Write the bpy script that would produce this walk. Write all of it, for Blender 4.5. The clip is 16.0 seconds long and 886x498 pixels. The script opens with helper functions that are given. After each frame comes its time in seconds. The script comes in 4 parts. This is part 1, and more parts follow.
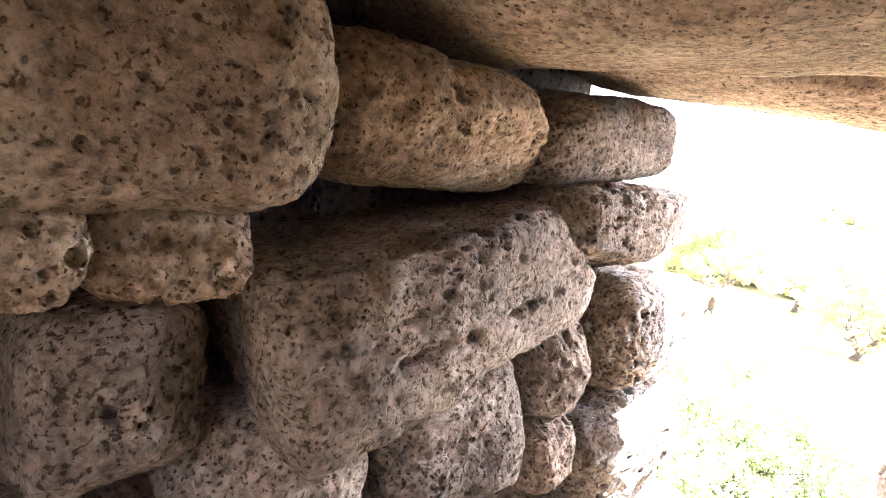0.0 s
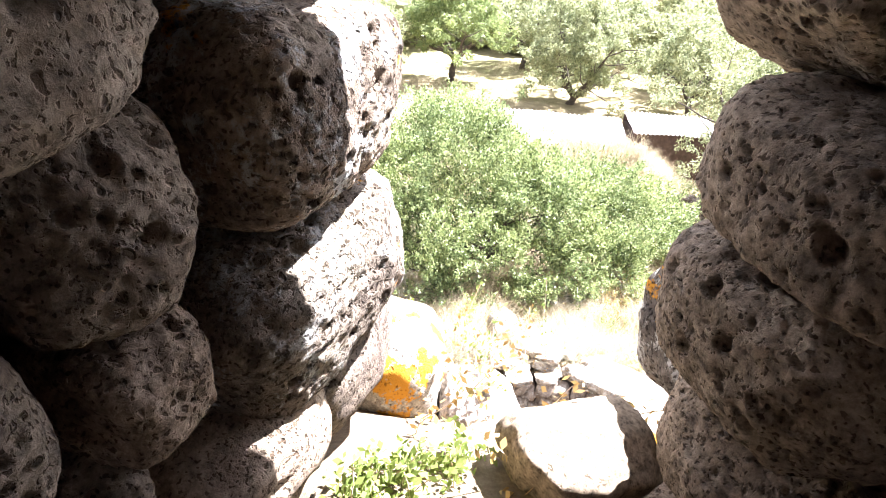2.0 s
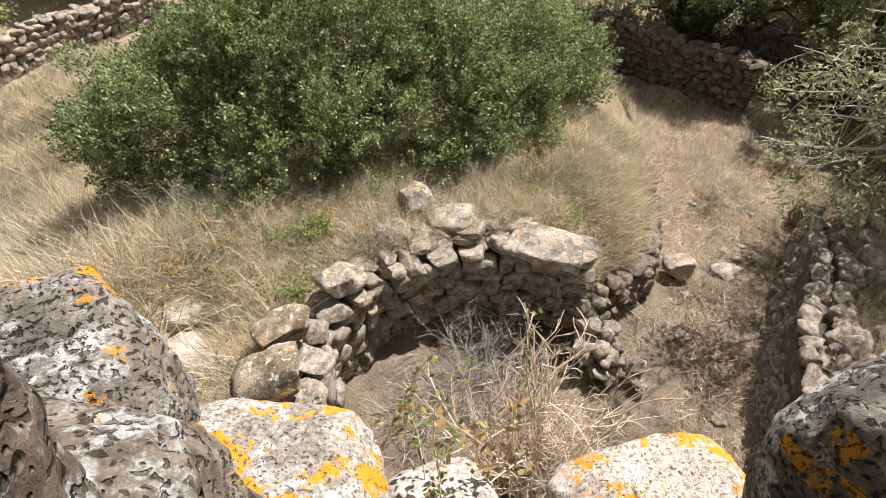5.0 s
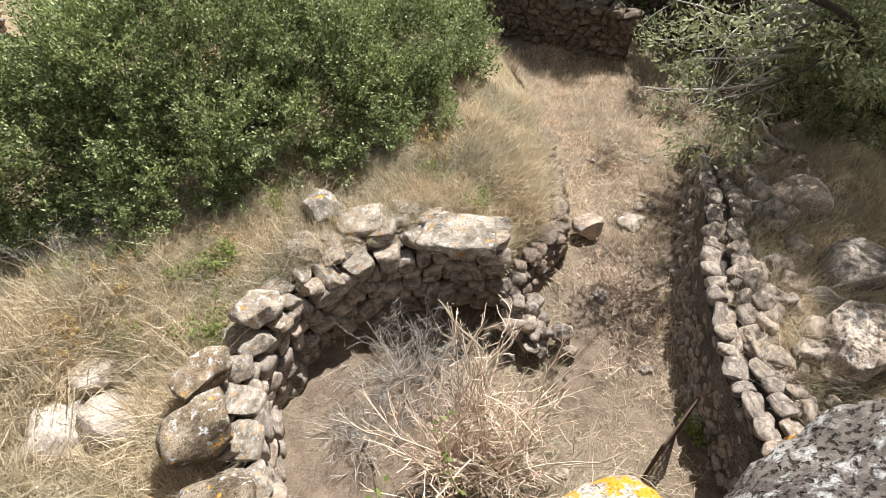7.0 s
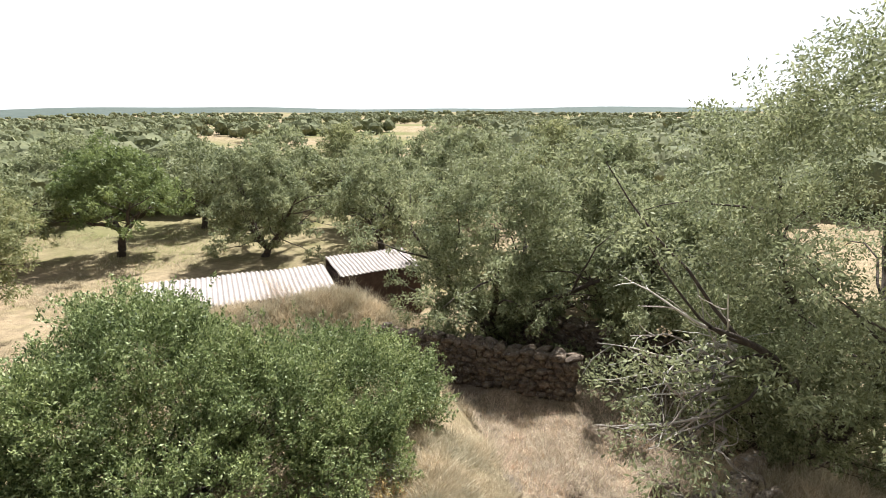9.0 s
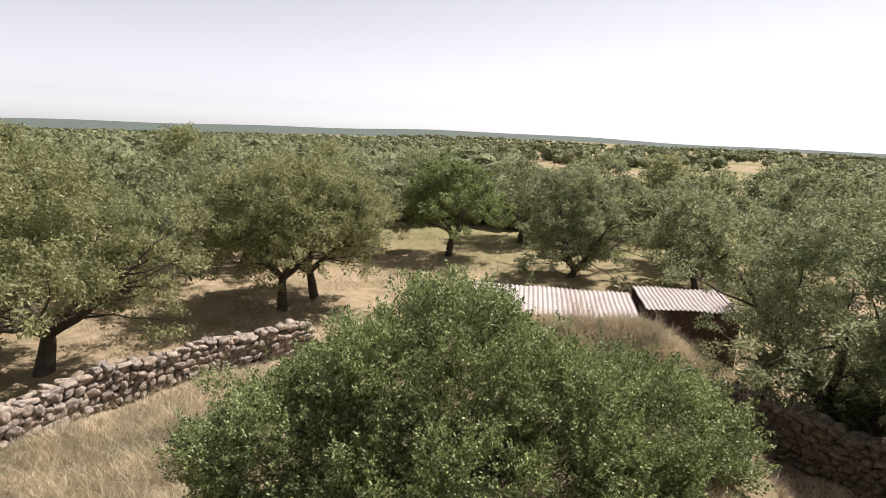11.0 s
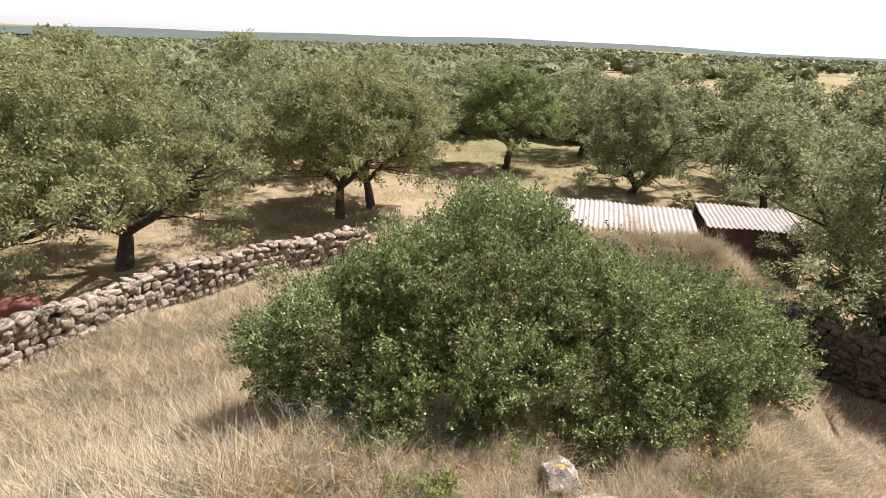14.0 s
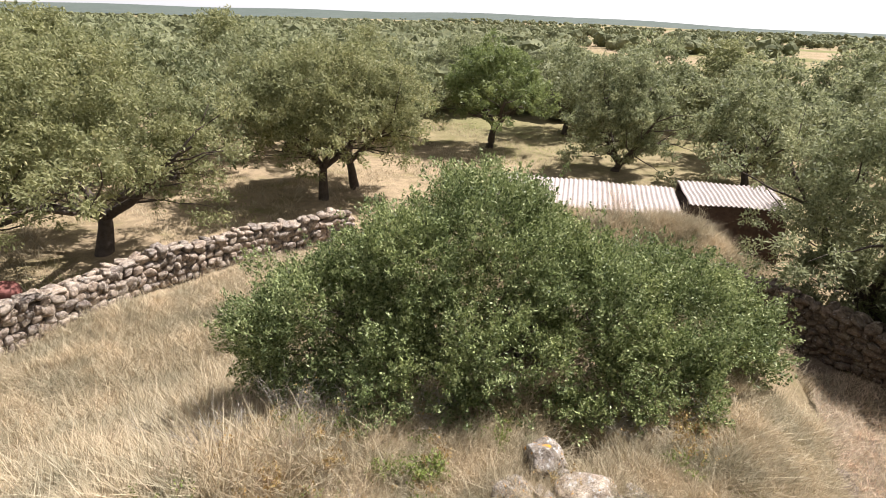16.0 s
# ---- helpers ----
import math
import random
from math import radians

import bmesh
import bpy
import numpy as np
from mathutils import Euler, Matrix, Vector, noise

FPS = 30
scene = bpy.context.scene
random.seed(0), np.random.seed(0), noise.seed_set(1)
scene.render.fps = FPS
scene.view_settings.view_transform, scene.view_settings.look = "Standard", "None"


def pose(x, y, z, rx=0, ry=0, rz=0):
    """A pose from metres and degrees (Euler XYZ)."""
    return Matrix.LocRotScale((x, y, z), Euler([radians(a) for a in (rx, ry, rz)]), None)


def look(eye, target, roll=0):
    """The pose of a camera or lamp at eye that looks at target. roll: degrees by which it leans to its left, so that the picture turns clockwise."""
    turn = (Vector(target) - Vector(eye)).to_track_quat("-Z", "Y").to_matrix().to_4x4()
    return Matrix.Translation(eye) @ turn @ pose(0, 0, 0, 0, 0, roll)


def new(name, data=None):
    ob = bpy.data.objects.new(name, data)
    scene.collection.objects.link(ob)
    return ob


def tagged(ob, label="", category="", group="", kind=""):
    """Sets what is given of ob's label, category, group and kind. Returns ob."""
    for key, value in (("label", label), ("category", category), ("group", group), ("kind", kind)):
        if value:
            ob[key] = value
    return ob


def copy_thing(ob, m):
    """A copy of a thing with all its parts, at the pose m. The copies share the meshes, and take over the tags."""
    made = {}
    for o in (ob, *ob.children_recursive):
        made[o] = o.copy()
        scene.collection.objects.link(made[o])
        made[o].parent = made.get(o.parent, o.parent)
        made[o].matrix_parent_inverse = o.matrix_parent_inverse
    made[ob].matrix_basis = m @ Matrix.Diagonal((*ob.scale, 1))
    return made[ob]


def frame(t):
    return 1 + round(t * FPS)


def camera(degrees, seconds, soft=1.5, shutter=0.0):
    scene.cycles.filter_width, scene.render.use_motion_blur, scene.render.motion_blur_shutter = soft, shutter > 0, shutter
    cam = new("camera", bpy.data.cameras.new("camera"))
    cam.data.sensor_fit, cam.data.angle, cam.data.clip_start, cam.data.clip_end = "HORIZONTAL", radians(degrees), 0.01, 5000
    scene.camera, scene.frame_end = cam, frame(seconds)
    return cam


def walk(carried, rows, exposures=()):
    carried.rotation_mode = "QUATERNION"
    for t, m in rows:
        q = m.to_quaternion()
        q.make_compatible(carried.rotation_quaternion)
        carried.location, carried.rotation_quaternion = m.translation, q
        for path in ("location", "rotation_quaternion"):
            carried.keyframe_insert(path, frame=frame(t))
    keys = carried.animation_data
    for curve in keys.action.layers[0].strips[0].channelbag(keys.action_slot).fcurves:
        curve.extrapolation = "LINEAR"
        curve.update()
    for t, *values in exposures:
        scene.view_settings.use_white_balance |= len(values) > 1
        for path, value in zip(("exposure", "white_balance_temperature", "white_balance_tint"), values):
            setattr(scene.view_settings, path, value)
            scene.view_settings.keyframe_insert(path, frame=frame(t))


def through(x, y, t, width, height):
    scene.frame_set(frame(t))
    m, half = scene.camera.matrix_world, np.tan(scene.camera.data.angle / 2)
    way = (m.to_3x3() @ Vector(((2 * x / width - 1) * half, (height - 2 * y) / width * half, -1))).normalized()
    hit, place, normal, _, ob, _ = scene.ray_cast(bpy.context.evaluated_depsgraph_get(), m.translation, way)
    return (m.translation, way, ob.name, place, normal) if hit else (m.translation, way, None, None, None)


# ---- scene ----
cam = camera(74.5, 16.0, soft=0.85)
PATH = [
    (0, (0.231, -0.697, 2.597), (-0.484, 1.141, 2.265), 6.4),
    (0.5, (0.285, -0.409, 2.542), (-0.18, 1.472, 2.046), 6.4),
    (1, (0.276, -0.069, 2.419), (0.068, 1.787, 1.705), 4.9),
    (1.5, (0.286, 0.157, 2.377), (0.295, 1.961, 1.515), 4.8),
    (2, (0.39, 0.399, 2.337), (0.528, 2.163, 1.405), 3.9),
    (2.5, (0.471, 0.646, 2.309), (0.672, 2.346, 1.276), 2.4),
    (3, (0.472, 0.838, 2.278), (0.751, 2.494, 1.191), 2.5),
    (3.2, (0.468, 0.91, 2.277), (0.777, 2.535, 1.153), 2.2),
    (5.3, (0.518, 1.827, 2.266), (0.963, 3.141, 0.826), 2.3),
    (5.5, (0.534, 1.854, 2.273), (0.99, 3.121, 0.795), 2.1),
    (6, (0.582, 1.921, 2.287), (1.072, 3.094, 0.743), 1.8),
    (6.5, (0.648, 1.973, 2.353), (1.193, 3.107, 0.798), 1.0),
    (7, (0.711, 2.042, 2.479), (1.362, 3.248, 1.022), 0.3),
    (7.4, (0.734, 2.076, 2.585), (1.548, 3.474, 1.409), 0.0),
    (7.5, (0.743, 2.097, 2.589), (1.611, 3.551, 1.525), 0.2),
    (7.8, (0.765, 2.095, 2.556), (1.777, 3.641, 1.791), -0.2),
    (8, (0.766, 2.044, 2.545), (1.833, 3.611, 1.906), -0.0),
    (8.2, (0.75, 2.069, 2.544), (1.864, 3.63, 1.979), 0.1),
    (10.3, (0.598, 2.193, 2.209), (1.219, 4.056, 1.832), 1.7),
    (10.5, (0.536, 2.218, 2.186), (1.009, 4.124, 1.807), 2.1),
    (11, (0.51, 2.298, 2.144), (0.631, 4.255, 1.75), 2.8),
    (11.5, (0.559, 2.256, 2.06), (0.487, 4.208, 1.628), 2.9),
    (12, (0.617, 2.237, 2.068), (0.515, 4.168, 1.556), 2.9),
    (12.5, (0.647, 2.223, 2.051), (0.547, 4.138, 1.483), 2.9),
    (13, (0.661, 2.199, 2.031), (0.569, 4.099, 1.414), 2.9),
    (13.5, (0.669, 2.189, 2.03), (0.591, 4.077, 1.375), 2.9),
    (14, (0.684, 2.216, 2.019), (0.619, 4.094, 1.336), 2.8),
    (14.5, (0.687, 2.219, 2.036), (0.635, 4.091, 1.334), 2.7),
    (15, (0.686, 2.216, 2.031), (0.648, 4.085, 1.322), 2.7),
    (15.5, (0.707, 2.216, 2.031), (0.685, 4.076, 1.297), 2.6),
    (16, (0.674, 2.259, 2.09), (0.665, 4.113, 1.34), 2.7),
]
walk(cam, [(t, look(eye, target, roll)) for t, eye, target, roll in PATH],
     exposures=[(0.0, 6.4, 5700, 20), (0.5, 5.5, 5700, 20), (1.0, 4.7, 5750, 20), (1.5, 4.1, 5750, 18), (2.2, 3.3, 5850, 16), (3.2, 2.45, 6050, 13), (5.3, 0.95, 6350, 13), (6.8, 1.05, 6250, 12), (7.5, 1.4, 6050, 9), (8.2, 1.4, 6000, 8), (10.3, 0.74, 6400, 15), (12.0, 0.78, 6450, 16), (13.0, 0.92, 6450, 16), (16.0, 1.06, 6350, 16)])

# ---- world and sun ----
SUN_DIR = Vector((0.58, 0.38, 1.05)).normalized()   # towards the sun
world = bpy.data.worlds.new("sky")
scene.world = world
world.use_nodes = True
wn = world.node_tree.nodes
sky = wn.new("ShaderNodeTexSky")
sky.sky_type = "NISHITA"
sky.sun_disc = False
sky.sun_elevation = math.asin(SUN_DIR.z)
sky.sun_rotation = math.atan2(SUN_DIR.x, SUN_DIR.y)
sky.dust_density = 0.3
sky.air_density = 0.7
sky.ozone_density = 1.0
wn["Background"].inputs["Strength"].default_value = 0.086
haze = wn.new("ShaderNodeHueSaturation")
haze.inputs["Saturation"].default_value = 0.15
world.node_tree.links.new(sky.outputs["Color"], haze.inputs["Color"])
world.node_tree.links.new(haze.outputs["Color"], wn["Background"].inputs["Color"])
sun = new("sun", bpy.data.lights.new("sun", "SUN"))
sun.data.energy = 5.0
sun.data.angle = radians(0.6)
sun.data.color = (1.0, 0.97, 0.92)
sun.matrix_world = look((0, 0, 40), Vector((0, 0, 40)) - SUN_DIR)


# ---- materials ----
def mat(name, rough=0.9, spec=0.3):
    m = bpy.data.materials.new(name)
    m.use_nodes = True
    b = m.node_tree.nodes["Principled BSDF"]
    b.inputs["Roughness"].default_value = rough
    b.inputs["Specular IOR Level"].default_value = spec
    return m, m.node_tree.nodes, m.node_tree.links, b


def noise_tex(n, l, co, scale, detail=6.0, rough=0.6):
    t = n.new("ShaderNodeTexNoise")
    t.inputs["Scale"].default_value = scale
    t.inputs["Detail"].default_value = detail
    t.inputs["Roughness"].default_value = rough
    l.new(co, t.inputs["Vector"])
    return t.outputs["Fac"]


def ramp(n, l, fac, stops):
    r = n.new("ShaderNodeValToRGB")
    els = r.color_ramp.elements
    while len(els) < len(stops):
        els.new(0.5)
    for e, (p, c) in zip(els, stops):
        e.position = p
        e.color = (*c, 1.0) if len(c) == 3 else c
    l.new(fac, r.inputs["Fac"])
    return r.outputs["Color"]


def blend(n, l, fac, a, b, kind="MIX"):
    x = n.new("ShaderNodeMix")
    x.data_type = "RGBA"
    x.blend_type = kind
    if isinstance(fac, float):
        x.inputs[0].default_value = fac
    else:
        l.new(fac, x.inputs[0])
    for value, sock in ((a, x.inputs[6]), (b, x.inputs[7])):
        if isinstance(value, tuple):
            sock.default_value = (*value, 1.0)
        else:
            l.new(value, sock)
    return x.outputs[2]


def shifted(n, l):
    """Object coordinates, moved by a random amount for each object."""
    co = n.new("ShaderNodeTexCoord").outputs["Object"]
    info = n.new("ShaderNodeObjectInfo")
    mul = n.new("ShaderNodeVectorMath")
    mul.operation = "MULTIPLY_ADD"
    mul.inputs[1].default_value = (1, 1, 1)
    l.new(co, mul.inputs[0])
    sc = n.new("ShaderNodeMath")
    sc.operation = "MULTIPLY"
    sc.inputs[1].default_value = 37.0
    l.new(info.outputs["Random"], sc.inputs[0])
    l.new(sc.outputs[0], mul.inputs[2])
    return mul.outputs[0], info.outputs["Random"]


def stone_material(name, dark, mid, light, pit_scale=55.0, pit=1.0, white=0.0, orange=0.0, scale=1.0, pores_at=0.36):
    """Pitted volcanic stone; pores_at: how much of it is pores; white and orange: how much lichen grows on it."""
    m, n, l, b = mat(name, 0.95, 0.15)
    co, rnd = shifted(n, l)
    big = noise_tex(n, l, co, 2.6 * scale, 5.0)
    fine = noise_tex(n, l, co, 38.0 * scale, 8.0, 0.75)
    col = ramp(n, l, big, [(0.36, dark), (0.5, mid), (0.63, light)])
    col = blend(n, l, 0.75, col, ramp(n, l, fine, [(0.36, (0.22, 0.205, 0.195)), (0.62, (1.6, 1.55, 1.5))]), "MULTIPLY")
    tone = ramp(n, l, rnd, [(0.0, (0.80, 0.775, 0.75)), (0.5, (1.0, 0.965, 0.89)), (1.0, (1.15, 1.05, 0.93))])
    col = blend(n, l, 1.0, col, tone, "MULTIPLY")
    if white:
        w = noise_tex(n, l, co, 6.5 * scale, 12.0, 0.8)
        wm = ramp(n, l, w, [(0.60 - 0.14 * white, (0, 0, 0)), (0.66 - 0.14 * white, (1, 1, 1))])
        col = blend(n, l, wm, col, (0.5, 0.49, 0.46))
    if orange:
        o = noise_tex(n, l, co, 4.2 * scale, 9.0, 0.72)
        om = ramp(n, l, o, [(0.66 - 0.12 * orange, (0, 0, 0)), (0.685 - 0.12 * orange, (1, 1, 1))])
        col = blend(n, l, om, col, (0.58, 0.265, 0.025))
    vor = n.new("ShaderNodeTexVoronoi")
    vor.inputs["Scale"].default_value = pit_scale
    vor.inputs["Randomness"].default_value = 1.0
    warp = n.new("ShaderNodeVectorMath")
    warp.operation = "ADD"
    nz = n.new("ShaderNodeTexNoise")
    nz.inputs["Scale"].default_value = 14.0
    l.new(co, nz.inputs["Vector"])
    sc = n.new("ShaderNodeVectorMath")
    sc.operation = "SCALE"
    sc.inputs["Scale"].default_value = 0.05
    l.new(nz.outputs["Color"], sc.inputs[0])
    l.new(co, warp.inputs[0])
    l.new(sc.outputs[0], warp.inputs[1])
    l.new(warp.outputs[0], vor.inputs["Vector"])
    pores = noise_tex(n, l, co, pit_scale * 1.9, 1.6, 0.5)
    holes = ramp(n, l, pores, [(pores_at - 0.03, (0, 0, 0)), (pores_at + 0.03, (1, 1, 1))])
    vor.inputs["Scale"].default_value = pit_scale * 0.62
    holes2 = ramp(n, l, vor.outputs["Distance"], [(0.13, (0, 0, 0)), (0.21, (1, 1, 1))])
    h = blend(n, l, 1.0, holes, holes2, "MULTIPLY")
    # shade inside the pores, painted by darkening the colour where the pits are
    pit_shade = ramp(n, l, h, [(0.0, (0.33, 0.295, 0.265)), (0.6, (1.05, 1.05, 1.05))])
    l.new(blend(n, l, min(1.0, 0.9 * pit), col, pit_shade, "MULTIPLY"), b.inputs["Base Color"])
    h = blend(n, l, 0.45, h, fine)
    bump = n.new("ShaderNodeBump")
    bump.inputs["Strength"].default_value = min(1.0, 0.95 * pit)
    bump.inputs["Distance"].default_value = 0.04 * pit
    l.new(h, bump.inputs["Height"])
    l.new(bump.outputs["Normal"], b.inputs["Normal"])
    return m


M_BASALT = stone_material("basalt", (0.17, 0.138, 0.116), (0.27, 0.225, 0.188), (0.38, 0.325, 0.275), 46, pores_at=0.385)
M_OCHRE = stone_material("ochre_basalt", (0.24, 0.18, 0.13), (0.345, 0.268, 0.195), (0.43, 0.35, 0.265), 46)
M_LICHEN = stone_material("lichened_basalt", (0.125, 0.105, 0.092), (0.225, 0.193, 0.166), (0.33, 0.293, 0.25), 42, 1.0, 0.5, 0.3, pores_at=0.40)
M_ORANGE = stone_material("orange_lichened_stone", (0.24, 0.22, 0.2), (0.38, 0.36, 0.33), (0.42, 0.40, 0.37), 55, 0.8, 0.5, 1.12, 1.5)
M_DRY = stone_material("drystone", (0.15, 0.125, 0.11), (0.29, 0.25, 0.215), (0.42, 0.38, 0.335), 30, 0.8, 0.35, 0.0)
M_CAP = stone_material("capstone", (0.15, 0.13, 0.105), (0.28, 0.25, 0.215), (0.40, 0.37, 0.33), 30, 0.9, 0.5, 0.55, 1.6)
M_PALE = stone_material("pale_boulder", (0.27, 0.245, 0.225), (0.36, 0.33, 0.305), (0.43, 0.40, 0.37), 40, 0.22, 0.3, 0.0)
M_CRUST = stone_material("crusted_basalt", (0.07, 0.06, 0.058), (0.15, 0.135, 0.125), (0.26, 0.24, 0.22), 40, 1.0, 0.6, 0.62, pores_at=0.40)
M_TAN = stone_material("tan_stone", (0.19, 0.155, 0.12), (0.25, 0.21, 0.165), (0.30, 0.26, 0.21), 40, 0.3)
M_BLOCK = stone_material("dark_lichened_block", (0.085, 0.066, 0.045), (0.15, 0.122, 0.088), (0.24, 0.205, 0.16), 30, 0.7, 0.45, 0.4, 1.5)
# darker copy of M_DRY: the shade on the walls by the trees, put into the colour
M_SHADED = stone_material("shaded_drystone", (0.075, 0.06, 0.052), (0.145, 0.12, 0.10), (0.22, 0.19, 0.16), 30, 0.8, 0.2)
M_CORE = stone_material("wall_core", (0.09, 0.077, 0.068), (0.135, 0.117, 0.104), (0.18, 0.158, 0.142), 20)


def soil_material(name, kind):
    m, n, l, b = mat(name, 1.0, 0.05)
    co = n.new("ShaderNodeTexCoord").outputs["Object"]
    big = noise_tex(n, l, co, 0.35, 6.0)
    mid = noise_tex(n, l, co, 2.2, 7.0, 0.7)
    fine = noise_tex(n, l, co, 26.0, 8.0, 0.8)
    if kind == "field":
        col = ramp(n, l, big, [(0.3, (0.20, 0.185, 0.085)), (0.45, (0.30, 0.245, 0.165)), (0.6, (0.385, 0.31, 0.215)), (0.75, (0.28, 0.24, 0.15))])
        col = blend(n, l, 0.7, col, ramp(n, l, mid, [(0.35, (0.62, 0.58, 0.55)), (0.65, (1.2, 1.15, 1.05))]), "MULTIPLY")
    else:
        col = ramp(n, l, mid, [(0.3, (0.20, 0.15, 0.105)), (0.5, (0.30, 0.235, 0.165)), (0.7, (0.38, 0.305, 0.21))])
    if kind == "field":
        wide = noise_tex(n, l, co, 0.018, 3.0)
        col = blend(n, l, ramp(n, l, wide, [(0.42, (0, 0, 0)), (0.6, (1, 1, 1))]), col, (0.17, 0.175, 0.075))
        worn = n.new("ShaderNodeAttribute")
        worn.attribute_name = "worn"
        col = blend(n, l, worn.outputs["Fac"], col, ramp(n, l, mid, [(0.3, (0.13, 0.098, 0.072)), (0.5, (0.215, 0.168, 0.127)), (0.7, (0.30, 0.24, 0.18))]))
    col = blend(n, l, 0.7, col, ramp(n, l, fine, [(0.35, (0.5, 0.48, 0.45)), (0.65, (1.3, 1.27, 1.2))]), "MULTIPLY")
    l.new(col, b.inputs["Base Color"])
    bump = n.new("ShaderNodeBump")
    bump.inputs["Strength"].default_value = 0.8
    bump.inputs["Distance"].default_value = 0.05
    l.new(fine, bump.inputs["Height"])
    l.new(bump.outputs["Normal"], b.inputs["Normal"])
    return m


M_GROUND = soil_material("dry_meadow", "field")
M_EARTH = soil_material("trodden_earth", "earth")


def leaf_material(name, tones, rough=0.5, through=0.34):
    """Leaves that differ one by one, with some light passing through them."""
    m, n, l, b = mat(name, rough, 0.35)
    geo = n.new("ShaderNodeNewGeometry")
    step = 1.0 / max(1, len(tones) - 1)
    col = ramp(n, l, geo.outputs["Random Per Island"], [(i * step, c) for i, c in enumerate(tones)])
    co = n.new("ShaderNodeTexCoord").outputs["Object"]
    patch = noise_tex(n, l, co, 0.9, 4.0)
    col = blend(n, l, 0.8, col, ramp(n, l, patch, [(0.35, (0.7, 0.75, 0.7)), (0.65, (1.25, 1.2, 1.1))]), "MULTIPLY")
    l.new(col, b.inputs["Base Color"])
    tr = n.new("ShaderNodeBsdfTranslucent")
    l.new(col, tr.inputs["Color"])
    mix = n.new("ShaderNodeMixShader")
    mix.inputs[0].default_value = through
    l.new(b.outputs[0], mix.inputs[1])
    l.new(tr.outputs[0], mix.inputs[2])
    l.new(mix.outputs[0], n["Material Output"].inputs["Surface"])
    return m


M_BUSH = leaf_material("bush_leaf", [(0.06, 0.085, 0.032), (0.155, 0.195, 0.072), (0.30, 0.35, 0.145), (0.45, 0.49, 0.26)], 0.55, 0.28)
M_OLIVE = leaf_material("olive_leaf", [(0.145, 0.155, 0.068), (0.24, 0.25, 0.115), (0.32, 0.325, 0.165), (0.41, 0.405, 0.23)], 0.65, 0.46)
M_OLIVE_DARK = leaf_material("dark_olive_leaf", [(0.128, 0.143, 0.07), (0.215, 0.232, 0.122), (0.305, 0.322, 0.18), (0.39, 0.405, 0.245)], 0.65, 0.46)
M_GREEN = leaf_material("fresh_leaf", [(0.135, 0.17, 0.062), (0.19, 0.23, 0.085), (0.26, 0.30, 0.12)], 0.5, 0.46)
M_WOODS = leaf_material("far_wood_leaf", [(0.145, 0.158, 0.08), (0.18, 0.19, 0.10), (0.215, 0.22, 0.122)], 0.9, 0.25)
M_STRAW = leaf_material("straw", [(0.29, 0.23, 0.155), (0.48, 0.40, 0.285), (0.67, 0.58, 0.44), (0.39, 0.325, 0.215)], 0.8, 0.35)
M_TWIG = leaf_material("dry_twig", [(0.58, 0.42, 0.325), (0.70, 0.54, 0.425), (0.78, 0.66, 0.52)], 0.85, 0.05)
M_GREYTWIG = leaf_material("grey_twig", [(0.30, 0.255, 0.23), (0.42, 0.375, 0.34), (0.55, 0.51, 0.47)], 0.85, 0.0)
M_WEED = leaf_material("green_weed", [(0.14, 0.19, 0.045), (0.22, 0.27, 0.07), (0.30, 0.34, 0.10)], 0.6, 0.4)
M_RUST_LEAF = leaf_material("withered_leaf", [(0.30, 0.18, 0.07), (0.42, 0.28, 0.11), (0.5, 0.38, 0.16)], 0.8, 0.3)


def plain_material(name, a, c, scale, rough=0.8, metal=0.0, bump_by=0.01):
    m, n, l, b = mat(name, rough, 0.3)
    co = n.new("ShaderNodeTexCoord").outputs["Object"]
    f = noise_tex(n, l, co, scale, 8.0, 0.7)
    g = noise_tex(n, l, co, scale * 9, 5.0, 0.7)
    col = ramp(n, l, f, [(0.3, a), (0.7, c)])
    col = blend(n, l, 0.5, col, ramp(n, l, g, [(0.35, (0.6, 0.6, 0.6)), (0.65, (1.25, 1.25, 1.25))]), "MULTIPLY")
    l.new(col, b.inputs["Base Color"])
    b.inputs["Metallic"].default_value = metal
    bump = n.new("ShaderNodeBump")
    bump.inputs["Distance"].default_value = bump_by
    l.new(g, bump.inputs["Height"])
    l.new(bump.outputs["Normal"], b.inputs["Normal"])
    return m


M_BARK = plain_material("bark", (0.055, 0.042, 0.032), (0.12, 0.095, 0.075), 6.0, 0.95, 0.0, 0.03)
M_ROOF = plain_material("fibre_cement", (0.37, 0.32, 0.29), (0.50, 0.44, 0.405), 1.6, 0.9, 0.0, 0.004)
M_BRICK = plain_material("dark_boards", (0.055, 0.035, 0.028), (0.11, 0.07, 0.055), 5.0, 0.9)
M_RUST = plain_material("rusty_iron", (0.05, 0.035, 0.028), (0.12, 0.075, 0.05), 20.0, 0.8, 0.4, 0.002)
M_RED = plain_material("faded_red_plastic", (0.17, 0.06, 0.05), (0.26, 0.10, 0.08), 6.0, 0.7)
M_WHITE = plain_material("white_plastic", (0.74, 0.74, 0.73), (0.82, 0.82, 0.81), 9.0, 0.5)
M_TEAL = plain_material("green_net", (0.02, 0.25, 0.19), (0.05, 0.36, 0.28), 12.0, 0.6)


